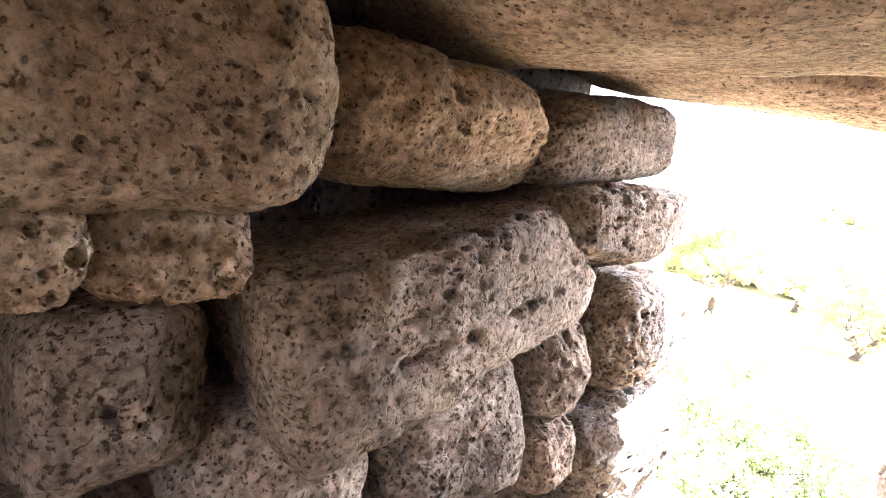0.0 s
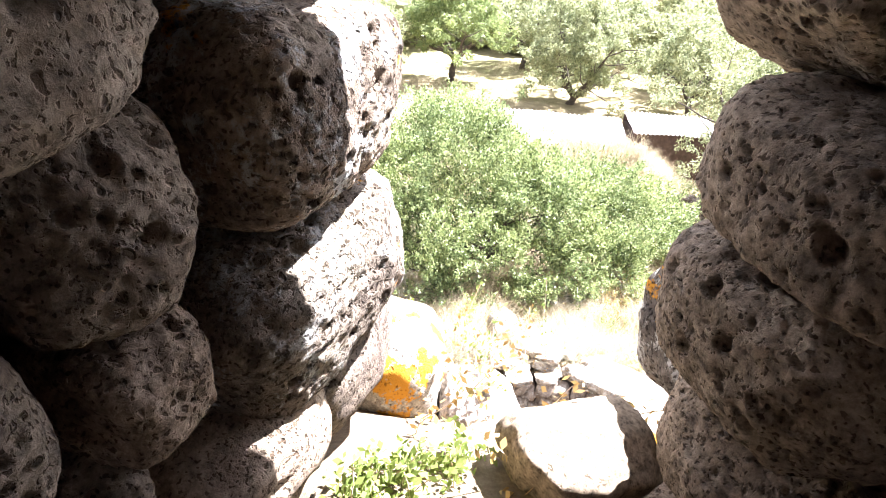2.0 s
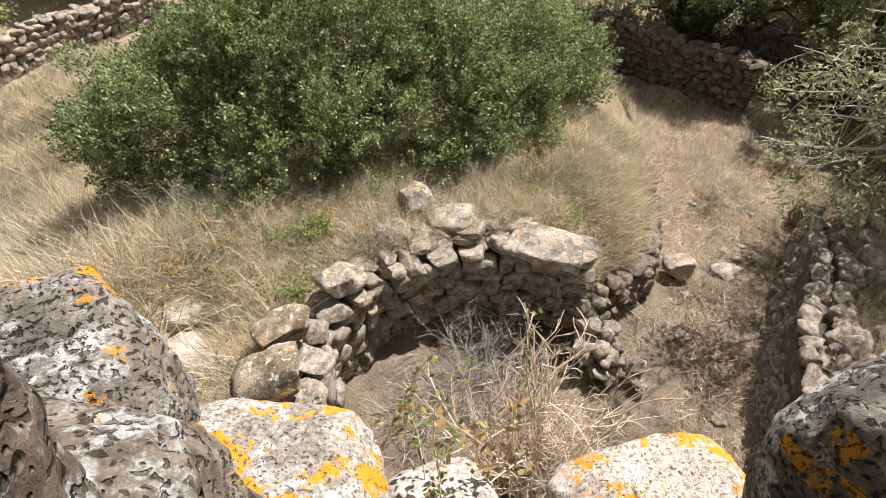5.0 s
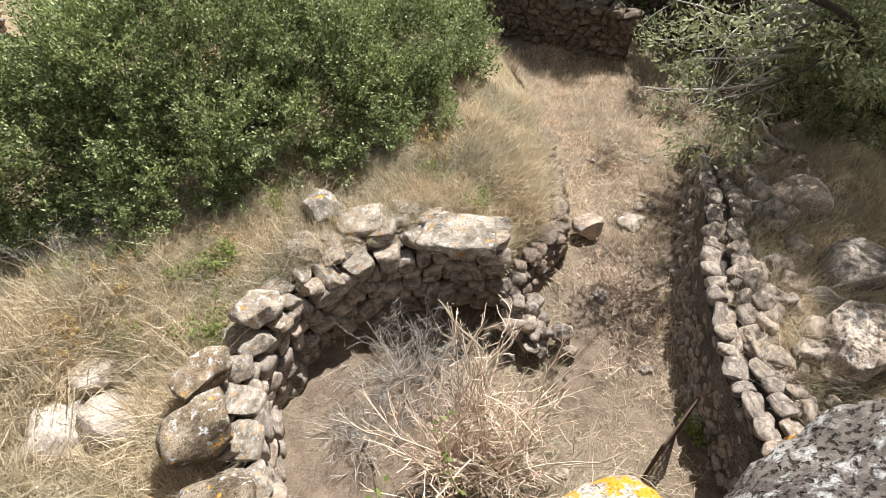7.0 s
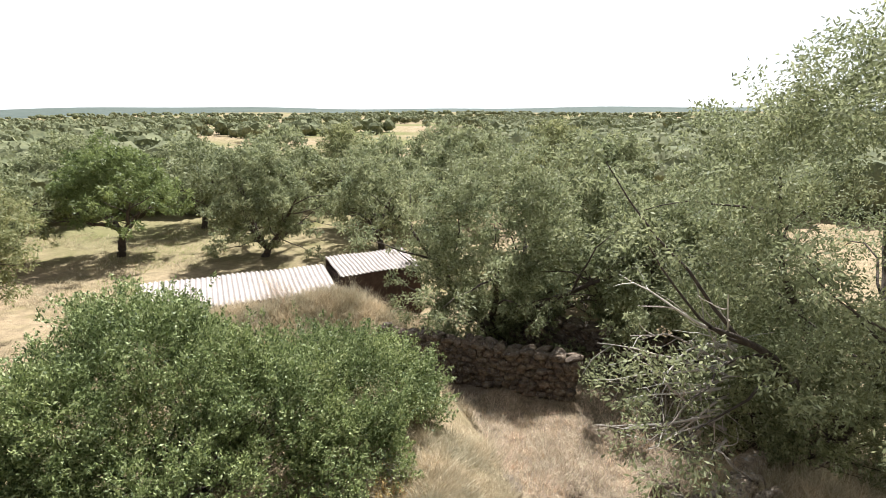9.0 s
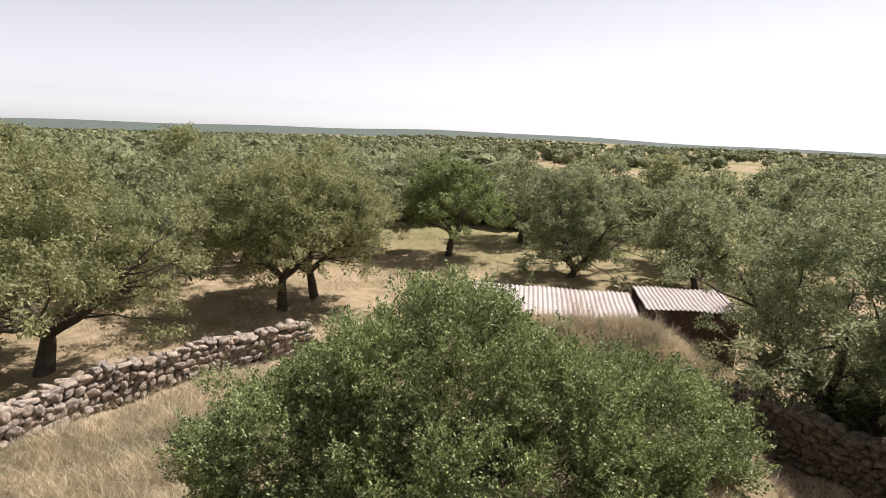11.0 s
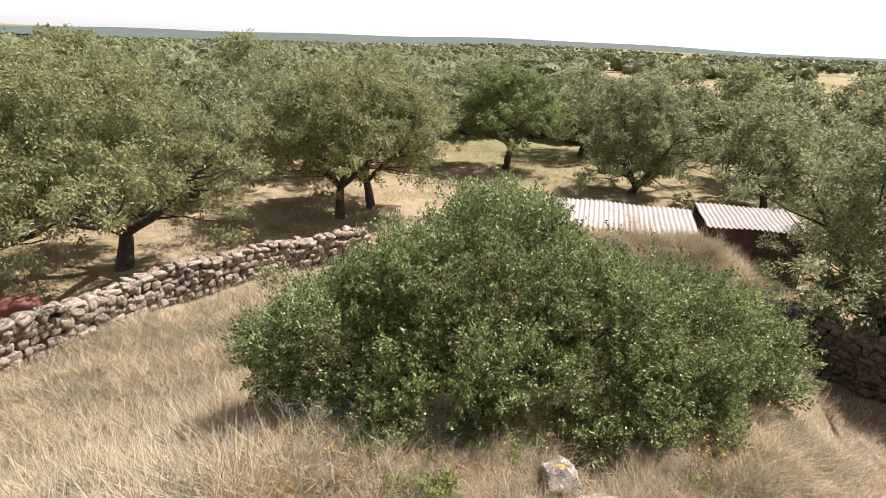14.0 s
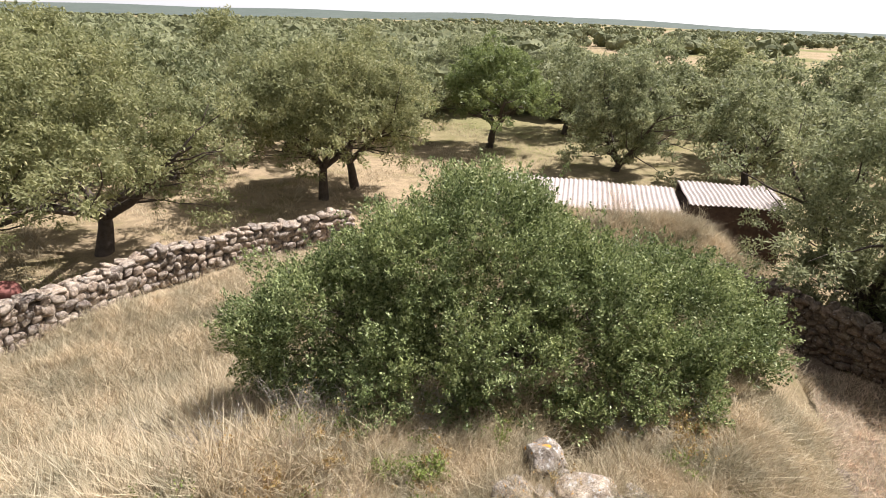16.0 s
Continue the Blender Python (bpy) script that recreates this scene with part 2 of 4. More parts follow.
# ---- building helpers ----
def mesh_of(name, verts, faces, material, smooth=False):
    """A mesh from arrays: verts (n, 3) and faces (m, k)."""
    verts, faces = np.asarray(verts, np.float32), np.asarray(faces, np.int32)
    me = bpy.data.meshes.new(name)
    k = faces.shape[1]
    me.vertices.add(len(verts))
    me.vertices.foreach_set("co", verts.ravel())
    me.loops.add(faces.size)
    me.loops.foreach_set("vertex_index", faces.ravel())
    me.polygons.add(len(faces))
    me.polygons.foreach_set("loop_start", np.arange(0, faces.size, k, dtype=np.int32))
    me.polygons.foreach_set("use_smooth", np.full(len(faces), smooth))
    me.materials.append(material)
    me.update(calc_edges=True)
    return me


def thing(name, label, category, place=(0, 0, 0), group="", kind=""):
    ob = new(name)
    ob.location = place
    ob.empty_display_size = 0.1
    return tagged(ob, label, category, group, kind)


def part(name, me, parent, label="", m=None):
    ob = new(name, me)
    ob.parent = parent
    if m is not None:
        ob.matrix_basis = m
    if label:
        ob["label"] = label
    return ob


def from_bm(name, bm, material, smooth=False):
    me = bpy.data.meshes.new(name)
    bm.to_mesh(me)
    bm.free()
    me.materials.append(material)
    if smooth:
        me.polygons.foreach_set("use_smooth", np.full(len(me.polygons), True))
    return me


def box_mesh(name, size, material, bevel=0.01):
    bm = bmesh.new()
    bmesh.ops.create_cube(bm, size=1.0)
    bmesh.ops.scale(bm, vec=size, verts=bm.verts)
    if bevel:
        bmesh.ops.bevel(bm, geom=bm.edges[:], offset=bevel, segments=2, affect="EDGES")
    return from_bm(name, bm, material)


def stone_mesh(name, half, material, seed, cuts=10, square=3.0, rough=0.12, lumps=2.0, taper=0.0, chips=9, pits=0.0, fine_front=False):
    """A worn block: a rounded box of the given half sizes, chipped flat here and there, with lumps, dents and pits."""
    bm = bmesh.new()
    bmesh.ops.create_cube(bm, size=2.0)
    bmesh.ops.subdivide_edges(bm, edges=bm.edges[:], cuts=cuts, use_grid_fill=True)
    if fine_front:
        front = [e for e in bm.edges if all(v.co.y < 0.25 for v in e.verts)]
        bmesh.ops.subdivide_edges(bm, edges=front, cuts=1, use_grid_fill=True)
    own = random.Random(seed)
    off = Vector((seed * 13.7 % 91, seed * 7.3 % 67, seed * 3.1 % 53))
    small = min(half)
    planes = []
    for _ in range(chips):
        nrm = Vector((own.gauss(0, 1), own.gauss(0, 1), own.gauss(0, 1))).normalized()
        reach = abs(nrm.x) + abs(nrm.y) + abs(nrm.z)
        planes.append((nrm, own.uniform(0.54, 0.76) * reach * (0.86 if chips > 12 else 1.0)))
    for v in bm.verts:
        d = v.co.normalized()
        r = (abs(d.x) ** square + abs(d.y) ** square + abs(d.z) ** square) ** (-1.0 / square)
        p = d * r
        for nrm, reach in planes:
            over = p.dot(nrm) - reach
            if over > 0:
                p = p - nrm * over * (0.94 if chips > 12 else 0.7)
        k = 1.0 + taper * p.x
        q = Vector((p.x * half[0], p.y * half[1] * k, p.z * half[2] * k))
        big = noise.noise(q * (lumps * 0.35 / small) + off)
        mid = noise.noise(q * (lumps / small) + off * 1.7)
        fine = noise.noise(q * (lumps * 3.2 / small) + off * 0.3)
        rise = small * (rough * 1.1 * big + rough * 0.6 * mid + rough * 0.3 * fine)
        if pits:
            rise += 0.004 * noise.noise(q * 55 + off)
            zone = 0.5 + 0.9 * noise.noise(q * 3.5 + off)
            for freq, wide, deep in ((15.0, 0.40, 0.85), (33.0, 0.46, 0.42)):
                dist, mids = noise.voronoi(q * freq + off)
                pick = (mids[0].x * 57.3 + mids[0].y * 31.7 + mids[0].z * 17.9) % 1.0
                reach = wide * pick * max(0.25, min(1.0, zone + 0.35))
                if dist[0] < reach:
                    rise -= pits * deep * (0.4 + pick) * min(1.0, 1.7 * (1 - (dist[0] / reach) ** 2))
        v.co = q + d * rise
    return from_bm(name, bm, material, True)


def sticks(paths, radii, material, name, sides=5):
    """Tapered tubes along paths: each path (n, 3), radii: (start, end) for each."""
    vs, fs, base = [], [], 0
    for pts, (r0, r1) in zip(paths, radii):
        pts = np.asarray(pts, float)
        n = len(pts)
        tan = np.gradient(pts, axis=0)
        tan /= np.linalg.norm(tan, axis=1, keepdims=True) + 1e-9
        ref = np.where(np.abs(tan[:, 2:]) > 0.9, [[1.0, 0, 0]], [[0, 0, 1.0]])
        u = np.cross(tan, ref)
        u /= np.linalg.norm(u, axis=1, keepdims=True) + 1e-9
        w = np.cross(tan, u)
        r = np.linspace(r0, r1, n)[:, None, None]
        a = np.linspace(0, 2 * np.pi, sides, endpoint=False)[None, :, None]
        ring = pts[:, None] + r * (np.cos(a) * u[:, None] + np.sin(a) * w[:, None])
        vs.append(ring.reshape(-1, 3))
        i, j = np.meshgrid(np.arange(n - 1), np.arange(sides), indexing="ij")
        j2 = (j + 1) % sides
        fs.append(base + np.stack([i * sides + j, i * sides + j2, (i + 1) * sides + j2, (i + 1) * sides + j], -1).reshape(-1, 4))
        base += n * sides
    return mesh_of(name, np.concatenate(vs), np.concatenate(fs), material, True)


def leaves(points, out, size, rng, name, material, slim=0.38, hang=0.0):
    """One small folded blade at each point, turned at random about the way it grows out."""
    n = len(points)
    way = out + rng.normal(0, 0.75, (n, 3)) + [0, 0, hang]
    way /= np.linalg.norm(way, axis=1, keepdims=True) + 1e-9
    side = np.cross(way, rng.normal(0, 1, (n, 3)))
    side /= np.linalg.norm(side, axis=1, keepdims=True) + 1e-9
    s = (size * rng.uniform(0.6, 1.35, n))[:, None]
    a = points - way * s * 0.5
    b = points + side * s * slim * 0.5
    c = points + way * s * 0.5
    d = points - side * s * slim * 0.5
    v = np.stack([a, b, c, d], 1).reshape(-1, 3)
    return mesh_of(name, v, np.arange(4 * n).reshape(-1, 4), material)


def blades(roots, height, width, rng, name, material, lean=0.35, wind=(0.0, 0.0)):
    """Grass: a thin bent blade of two triangles' worth at each root."""
    n = len(roots)
    h = (height * rng.uniform(0.45, 1.25, n))[:, None]
    ang = rng.uniform(0, 2 * np.pi, n)
    w = (np.stack([np.cos(ang), np.sin(ang), 0 * ang], 1)) * width
    tip = np.concatenate([rng.normal(0, lean, (n, 2)) + wind, np.ones((n, 1))], 1)
    mid = roots + tip * h * 0.55
    top = roots + tip * [[1.7, 1.7, 0.95]] * h
    v = np.stack([roots - w, roots + w, (mid + top) / 2], 1).reshape(-1, 3)
    return mesh_of(name, v, np.arange(3 * n).reshape(-1, 3), material)


# ---- the lie of the land ----
LOW = np.array([(0.25, 1.5), (0.25, 5.4), (0.5, 6.25), (1.2, 6.9), (2.4, 7.1), (3.4, 6.95), (4.1, 6.35), (5.65, 6.85), (6.3, 7.7), (7.1, 9.1),
                (8.3, 12.0), (9.0, 15.0), (12, 17.0), (17, 15.0), (17, 9.5), (12, 8.6), (9.7, 7.7), (7.7, 5.95), (6.3, 4.75), (5.4, 3.3), (5.0, 1.5)])


def sunk(x, y):
    """Signed distance to the sunken path and round room: below nought inside."""
    p = np.stack([x, y], -1)
    best = np.full(x.shape, 1e9)
    inside = np.zeros(x.shape, bool)
    for a, b in zip(LOW, np.roll(LOW, -1, 0)):
        e = b - a
        t = np.clip(((p - a) @ e) / (e @ e), 0, 1)
        best = np.minimum(best, np.linalg.norm(p - a - t[..., None] * e, axis=-1))
        cross = (a[1] > y) != (b[1] > y)
        inside ^= cross & (x < (b[0] - a[0]) * (y - a[1]) / (b[1] - a[1] + 1e-12) + a[0])
    return np.where(inside, -best, best)


def smooth(v, a, b):
    t = np.clip((v - a) / (b - a), 0, 1)
    return t * t * (3 - 2 * t)


def land(x, y):
    """The ground's height."""
    x, y = np.asarray(x, float), np.asarray(y, float)
    rough = 0.05 * np.sin(1.7 * x + 0.6 * y) + 0.04 * np.sin(2.3 * y - 1.1 * x) + 0.02 * np.sin(5.1 * x) * np.sin(4.3 * y)
    ax, ay, bx, by = -0.5, 6.5, 5.0, 10.0
    t = np.clip(((x - ax) * (bx - ax) + (y - ay) * (by - ay)) / ((bx - ax) ** 2 + (by - ay) ** 2), 0, 1)
    d = np.hypot(x - ax - t * (bx - ax), y - ay - t * (by - ay))
    mound = -3.35 - 2.5 * smooth(d, 1.2, 8.5)
    right = -3.7 - 1.0 * smooth(np.hypot(x - 8.3, y - 4.5), 1.5, 6.0) - 1.15 * smooth(np.hypot(x - 8.3, y - 4.5), 5.0, 14.0)
    shed = -5.9 + 1.9 * np.exp(-(((x - 6.2) / 4.6) ** 4 + ((y - 20.9) / 1.5) ** 2))
    high = np.maximum(np.maximum(mound, np.where(x > 4.5, right, -9)), shed)
    dist = sunk(x, y)
    high = np.where((x > 4.2) & (y - x > 0.4), np.minimum(high, -4.12 + 0.5 * np.maximum(dist - 0.2, 0)), high)
    high = high - 0.42 * np.exp(-((x + 1.3) ** 2 + (y - 6.6) ** 2))
    high = high - 0.75 * np.exp(-((x - 2.62) ** 2 + (y - 8.75) ** 2) / 0.09)
    low = -4.75 - 0.6 * smooth(x + y, 10, 24) + 0.15 * smooth(4.0 - x, 0, 2.0)
    width = 0.10 + 1.1 * smooth(x + y, 15.5, 22)
    k = smooth(dist - 0.3, -width, width)
    far = smooth(np.hypot(x, y), 60, 400)
    away = np.minimum(np.hypot(x, y), 2500)
    swell = -far * 0.017 * away * smooth(0.25 - np.arctan2(x, np.maximum(y, 1.0)), 0.0, 0.9) + far * (2.2 * np.sin(x / 90 + 1.0) * np.sin(y / 110) - 0.5)
    return low * (1 - k) + high * k + rough * np.where(k * (1 - k) > 0.02, 0.2, 1.0) + swell


def ground_mesh():
    """One sheet, fine near the tower and wider towards the horizon."""
    def steps(c, near, fine, far, grow):
        out, v, s = [], 0.0, fine
        while v < far:
            out.append(v)
            if v > near:
                s *= grow
            v += s
        out = np.array(out + [far])
        return np.concatenate([c - out[:0:-1], c + out])
    xs, ys = steps(4.0, 9.0, 0.11, 4000, 1.09), steps(8.0, 9.0, 0.11, 4000, 1.09)
    gx, gy = np.meshgrid(xs, ys)
    v = np.stack([gx, gy, land(gx, gy)], -1).reshape(-1, 3)
    nx, ny = len(xs), len(ys)
    i, j = np.meshgrid(np.arange(ny - 1), np.arange(nx - 1), indexing="ij")
    a = i * nx + j
    me = mesh_of("ground", v, np.stack([a, a + 1, a + nx + 1, a + nx], -1).reshape(-1, 4), M_GROUND, True)
    worn = me.attributes.new("worn", "FLOAT", "POINT")
    worn.data.foreach_set("value", (1 - smooth(sunk(gx, gy), -0.3, 0.5)).astype(np.float32).ravel())
    return me


ground = new("ground", ground_mesh())
tagged(ground, "dry straw-coloured meadow with bare trodden earth", "ground", kind="structure")

# ---- the tower: a thick ring of stone with a narrow passage through it ----
TC, R_IN, R_OUT = Vector((0.6, -3.75)), 2.6, 5.95
LP, LD = Vector((-0.07, 1.03)), Vector((0.413, 0.911))    # left wall of the passage
RP, RD = Vector((1.04, 1.6)), Vector((0.1, -0.995))       # right wall of the passage


def left_x(y, back):
    return LP.x + (y - LP.y) * LD.x / LD.y - back


def right_x(y, back):
    return RP.x + (y - RP.y) * RD.x / RD.y + back


def prism(name, outline, z0, z1, material):
    bm = bmesh.new()
    lower = [bm.verts.new((x, y, z0)) for x, y in outline]
    upper = [bm.verts.new((x, y, z1)) for x, y in outline]
    n = len(outline)
    bm.faces.new(list(reversed(lower)))
    bm.faces.new(upper)
    for i in range(n):
        bm.faces.new((lower[i], lower[(i + 1) % n], upper[(i + 1) % n], upper[i]))
    bmesh.ops.recalc_face_normals(bm, faces=bm.faces[:])
    bmesh.ops.triangulate(bm, faces=[f for f in bm.faces if len(f.verts) > 4])
    return from_bm(name, bm, material)


def arc(r, a0, a1, n=40):
    return [(TC.x + r * math.sin(a0 + (a1 - a0) * i / n), TC.y + r * math.cos(a0 + (a1 - a0) * i / n)) for i in range(n + 1)]


tower = thing("tower_wall", "thick round tower wall of large dark basalt blocks", "wall", kind="structure")
def mouth(side, y):
    return (left_x(y, 0.42), y) if side < 0 else (right_x(y, 0.42), y)


R_CORE = R_OUT - 0.4
ring = [mouth(1, 1.75)] + arc(R_CORE, 0.30, 2 * math.pi - 0.30, 60) + [mouth(-1, 1.75), mouth(-1, -1.2)] + arc(R_IN, 2 * math.pi - 0.75, 0.6, 50) + [mouth(1, -1.2)]
part("wall_ring", prism("wall_ring", ring, 0.8, 2.98, M_CORE), tower)
part("wall_base", prism("wall_base", arc(R_OUT - 0.1, 0, 2 * math.pi * 59 / 60, 59), -5.6, 0.42, M_CORE), tower)
# also an unseen roof over the chamber; its hole is sized to limit skylight
upper = arc(R_CORE, 0.0, 2 * math.pi, 60) + arc(1.7, 2 * math.pi, 0.0, 60)
part("wall_top", prism("wall_top", upper, 3.0, 3.9, M_CORE), tower)


def passage_floor():
    """Beaten earth that slopes down and out through the mouth of the passage."""
    xs, ys = np.linspace(-1.6, 1.9, 60), np.linspace(-4.5, 2.35, 100)
    gx, gy = np.meshgrid(xs, ys)
    z = 0.93 - 0.26 * smooth(gy, 1.45, 2.3) + 0.018 * np.sin(9 * gx + 3 * gy) + 0.014 * np.sin(13 * gy - 5 * gx) + 0.008 * np.sin(31 * gx) * np.sin(27 * gy)
    z = z - 0.75 * smooth(gx, 0.95, 1.25) * smooth(gy, 1.6, 1.9) - 0.4 * smooth(gy, 2.1, 2.35)
    v = np.stack([gx, gy, z], -1).reshape(-1, 3)
    a = (np.arange(99)[:, None] * 60 + np.arange(59)).ravel()
    return mesh_of("floor", v, np.stack([a, a + 1, a + 61, a + 60], -1), M_EARTH, True)


passage = new("floor", passage_floor())
tagged(passage, "earthen floor of the passage", "floor", kind="structure")


def wall_stone(origin, along, s, z, half, depth, material, seed, tilt=0.0, proud=0.0, name="stone", cuts=22, square=3.2, rough=0.12, taper=0.0, parent=None):
    """A block of the passage wall: s along the wall, z up, half sizes; its face stands proud of the wall's plane."""
    yaw = math.atan2(along.y, along.x)
    n = Vector((along.y, -along.x))
    c = Vector((origin.x, origin.y)) + along * s + n * (proud - depth)
    me = stone_mesh(name, (half[0] * 0.97, depth, half[1] * 0.96), material, seed, cuts, square, rough, 1.6, taper, 5, 0.026, cuts > 20)
    return part(name, me, parent or tower, "", Matrix.Translation((c.x, c.y, z)) @ Matrix.Rotation(yaw, 4, "Z") @ Matrix.Rotation(radians(-tilt), 4, "Y"))


LEFT = [  # s, z, half length, half height, depth, tilt, proud, material, squareness
    (-1.18, 2.66, 0.36, 0.235, 0.30, 2, 0.10, M_OCHRE, 3.6),
    (-1.31, 2.37, 0.12, 0.105, 0.25, 0, 0.02, M_OCHRE, 3.0),
    (-1.08, 2.37, 0.15, 0.105, 0.25, 3, 0.03, M_OCHRE, 3.0),
    (-1.16, 2.09, 0.17, 0.20, 0.25, 0, 0.03, M_BASALT, 3.0),
    (-0.33, 2.21, 0.74, 0.255, 0.32, 9, 0.06, M_BASALT, 4.6),
    (-0.44, 2.665, 0.45, 0.18, 0.30, -2, 0.02, M_OCHRE, 2.8),
    (0.33, 2.69, 0.47, 0.155, 0.30, 6, 0.0, M_BASALT, 3.4),
    (0.48, 2.41, 0.51, 0.17, 0.30, 4, 0.03, M_BASALT, 3.4),
    (0.17, 1.93, 0.215, 0.175, 0.28, 76, 0.02, M_BASALT, 3.2),
    (0.19, 1.60, 0.135, 0.145, 0.22, 10, 0.01, M_BASALT, 3.0),
    (-0.83, 1.80, 0.25, 0.22, 0.28, 0, 0.02, M_BASALT, 3.6),
    (-0.29, 1.77, 0.31, 0.285, 0.30, 10, 0.03, M_BASALT, 3.4),
    (0.03, 1.37, 0.14, 0.12, 0.25, 0, -0.02, M_BASALT, 3.0),
    (0.74, 1.99, 0.325, 0.235, 0.34, 4, 0.05, M_LICHEN, 4.4),
    (0.79, 1.52, 0.44, 0.255, 0.36, 14, 0.06, M_LICHEN, 3.0),
    (-0.60, 1.32, 0.34, 0.26, 0.30, 0, 0.0, M_BASALT, 3.2),
    (0.46, 1.15, 0.30, 0.18, 0.30, 14, 0.03, M_BASALT, 3.0),
    (0.98, 1.10, 0.34, 0.20, 0.30, 10, 0.0, M_BASALT, 3.0),
    (-1.35, 1.75, 0.28, 0.22, 0.30, 0, 0.0, M_BASALT, 3.2),
    (-1.20, 1.30, 0.32, 0.26, 0.30, 0, 0.0, M_BASALT, 3.2),
    (-1.85, 2.55, 0.36, 0.26, 0.30, 0, 0.02, M_OCHRE, 3.2),
    (-1.80, 2.05, 0.34, 0.24, 0.30, 0, 0.0, M_BASALT, 3.2),
    (-1.85, 1.50, 0.36, 0.30, 0.30, 0, 0.0, M_BASALT, 3.2),
]
for i, (s, z, hl, hh, dp, tilt, proud, m, sq) in enumerate(LEFT):
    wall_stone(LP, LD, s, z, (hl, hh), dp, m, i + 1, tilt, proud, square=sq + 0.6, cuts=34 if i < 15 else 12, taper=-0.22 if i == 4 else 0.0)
RIGHT = [
    (0.10, 2.76, 0.36, 0.16, 0.32, 0, 0.06, M_OCHRE, 3.4),
    (0.16, 2.36, 0.33, 0.225, 0.32, 4, 0.12, M_BASALT, 3.4),
    (0.33, 1.985, 0.35, 0.18, 0.34, -6, 0.10, M_BASALT, 3.0),
    (0.32, 1.67, 0.37, 0.215, 0.34, 4, 0.08, M_BASALT, 2.9),
    (0.34, 1.28, 0.34, 0.22, 0.30, 0, 0.0, M_BASALT, 3.0),
    (0.95, 2.62, 0.36, 0.28, 0.32, 0, 0.02, M_BASALT, 3.4),
    (0.92, 2.08, 0.34, 0.26, 0.32, 0, 0.0, M_BASALT, 3.4),
    (1.0, 1.5, 0.36, 0.34, 0.32, 0, 0.0, M_BASALT, 3.4),
    (1.7, 2.5, 0.4, 0.36, 0.32, 0, 0.0, M_BASALT, 3.4),
    (1.7, 1.75, 0.4, 0.36, 0.32, 0, 0.0, M_BASALT, 3.4),
    (1.75, 1.15, 0.4, 0.28, 0.32, 0, 0.0, M_BASALT, 3.4),
]
for i, (s, z, hl, hh, dp, tilt, proud, m, sq) in enumerate(RIGHT):
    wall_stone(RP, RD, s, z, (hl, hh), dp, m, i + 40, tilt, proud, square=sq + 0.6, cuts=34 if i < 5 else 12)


def slab(name, place, half, turn, material, seed, cuts=16, square=3.4, rough=0.12, parent=None, label=""):
    me = stone_mesh(name, half, material, seed, cuts, square, rough, 1.5, 0.0, 8, 0.012)
    return part(name, me, parent, label, Matrix.Translation(place) @ Euler([radians(a) for a in turn]).to_matrix().to_4x4())


# lintels over the passage and blocks round its mouth
slab("lintel", (0.62, 1.62, 3.02), (0.95, 0.42, 0.19), (0, 4, 8), M_OCHRE, 71, parent=tower)
slab("lintel", (0.35, 0.80, 3.07), (1.05, 0.44, 0.20), (0, -3, -4), M_OCHRE, 72, parent=tower)
# third slab is out of view, added to block skylight from the inner passage
slab("lintel", (0.15, -0.05, 3.10), (1.25, 0.44, 0.20), (0, 0, 3), M_OCHRE, 73, parent=tower)
slab("stone", (-0.13, 2.60, 1.10), (0.27, 0.25, 0.31), (0, 4, 4), M_CRUST, 75, cuts=26, rough=0.24, parent=tower)
slab("stone", (0.25, 2.42, 0.69), (0.34, 0.28, 0.29), (-8, 4, -14), M_ORANGE, 76, cuts=20, parent=tower)
slab("stone", (0.72, 2.28, 0.52), (0.20, 0.26, 0.16), (0, 0, 5), M_PALE, 77, parent=tower)
slab("stone", (1.42, 2.28, 0.34), (0.33, 0.24, 0.17), (0, -4, -6), M_ORANGE, 78, parent=tower)
slab("stone", (1.53, 1.88, 1.31), (0.32, 0.27, 0.33), (0, 6, 10), M_CRUST, 79, cuts=26, rough=0.2, parent=tower)
slab("stone", (0.95, 1.68, 0.95), (0.22, 0.21, 0.16), (8, 0, 14), M_TAN, 80, parent=tower)
slab("stone", (1.12, 1.38, 0.95), (0.14, 0.12, 0.12), (0, 10, 40), M_BASALT, 81, parent=tower)
slab("stone", (-0.9, 2.0, 0.7), (0.5, 0.35, 0.4), (0, 0, 10), M_LICHEN, 82, parent=tower)
slab("stone", (2.5, 1.6, 1.0), (0.5, 0.38, 0.4), (0, 0, -14), M_LICHEN, 83, parent=tower)

# ---- drystone walls ----
SMALL = [stone_mesh("stone", (0.54, 0.54, 0.54), M_DRY, 200 + i, 4, 3.8, 0.2, 1.0, 0.0, 15) for i in range(8)]
CAPS = [stone_mesh("stone", (0.5, 0.5, 0.5), M_CAP, 230 + i, 9, 6.0, 0.18, 1.0, 0.0, 14) for i in range(5)]
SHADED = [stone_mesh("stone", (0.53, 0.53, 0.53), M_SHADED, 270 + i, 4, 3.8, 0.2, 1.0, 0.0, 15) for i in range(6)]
DARKS = [stone_mesh("stone", (0.5, 0.5, 0.5), M_BASALT, 250 + i, 5, 5.0, 0.22, 1.0, 0.0, 14) for i in range(5)]


def set_stone(parent, pool, rng, place, size, yaw, name="stone", tip=13):
    me = pool[int(rng.integers(len(pool)))]
    m = Matrix.Translation(place) @ Euler((radians(rng.normal(0, tip)), radians(rng.normal(0, tip)), yaw)).to_matrix().to_4x4() @ Matrix.Diagonal((*size, 1))
    return part(name, me, parent, "", m)


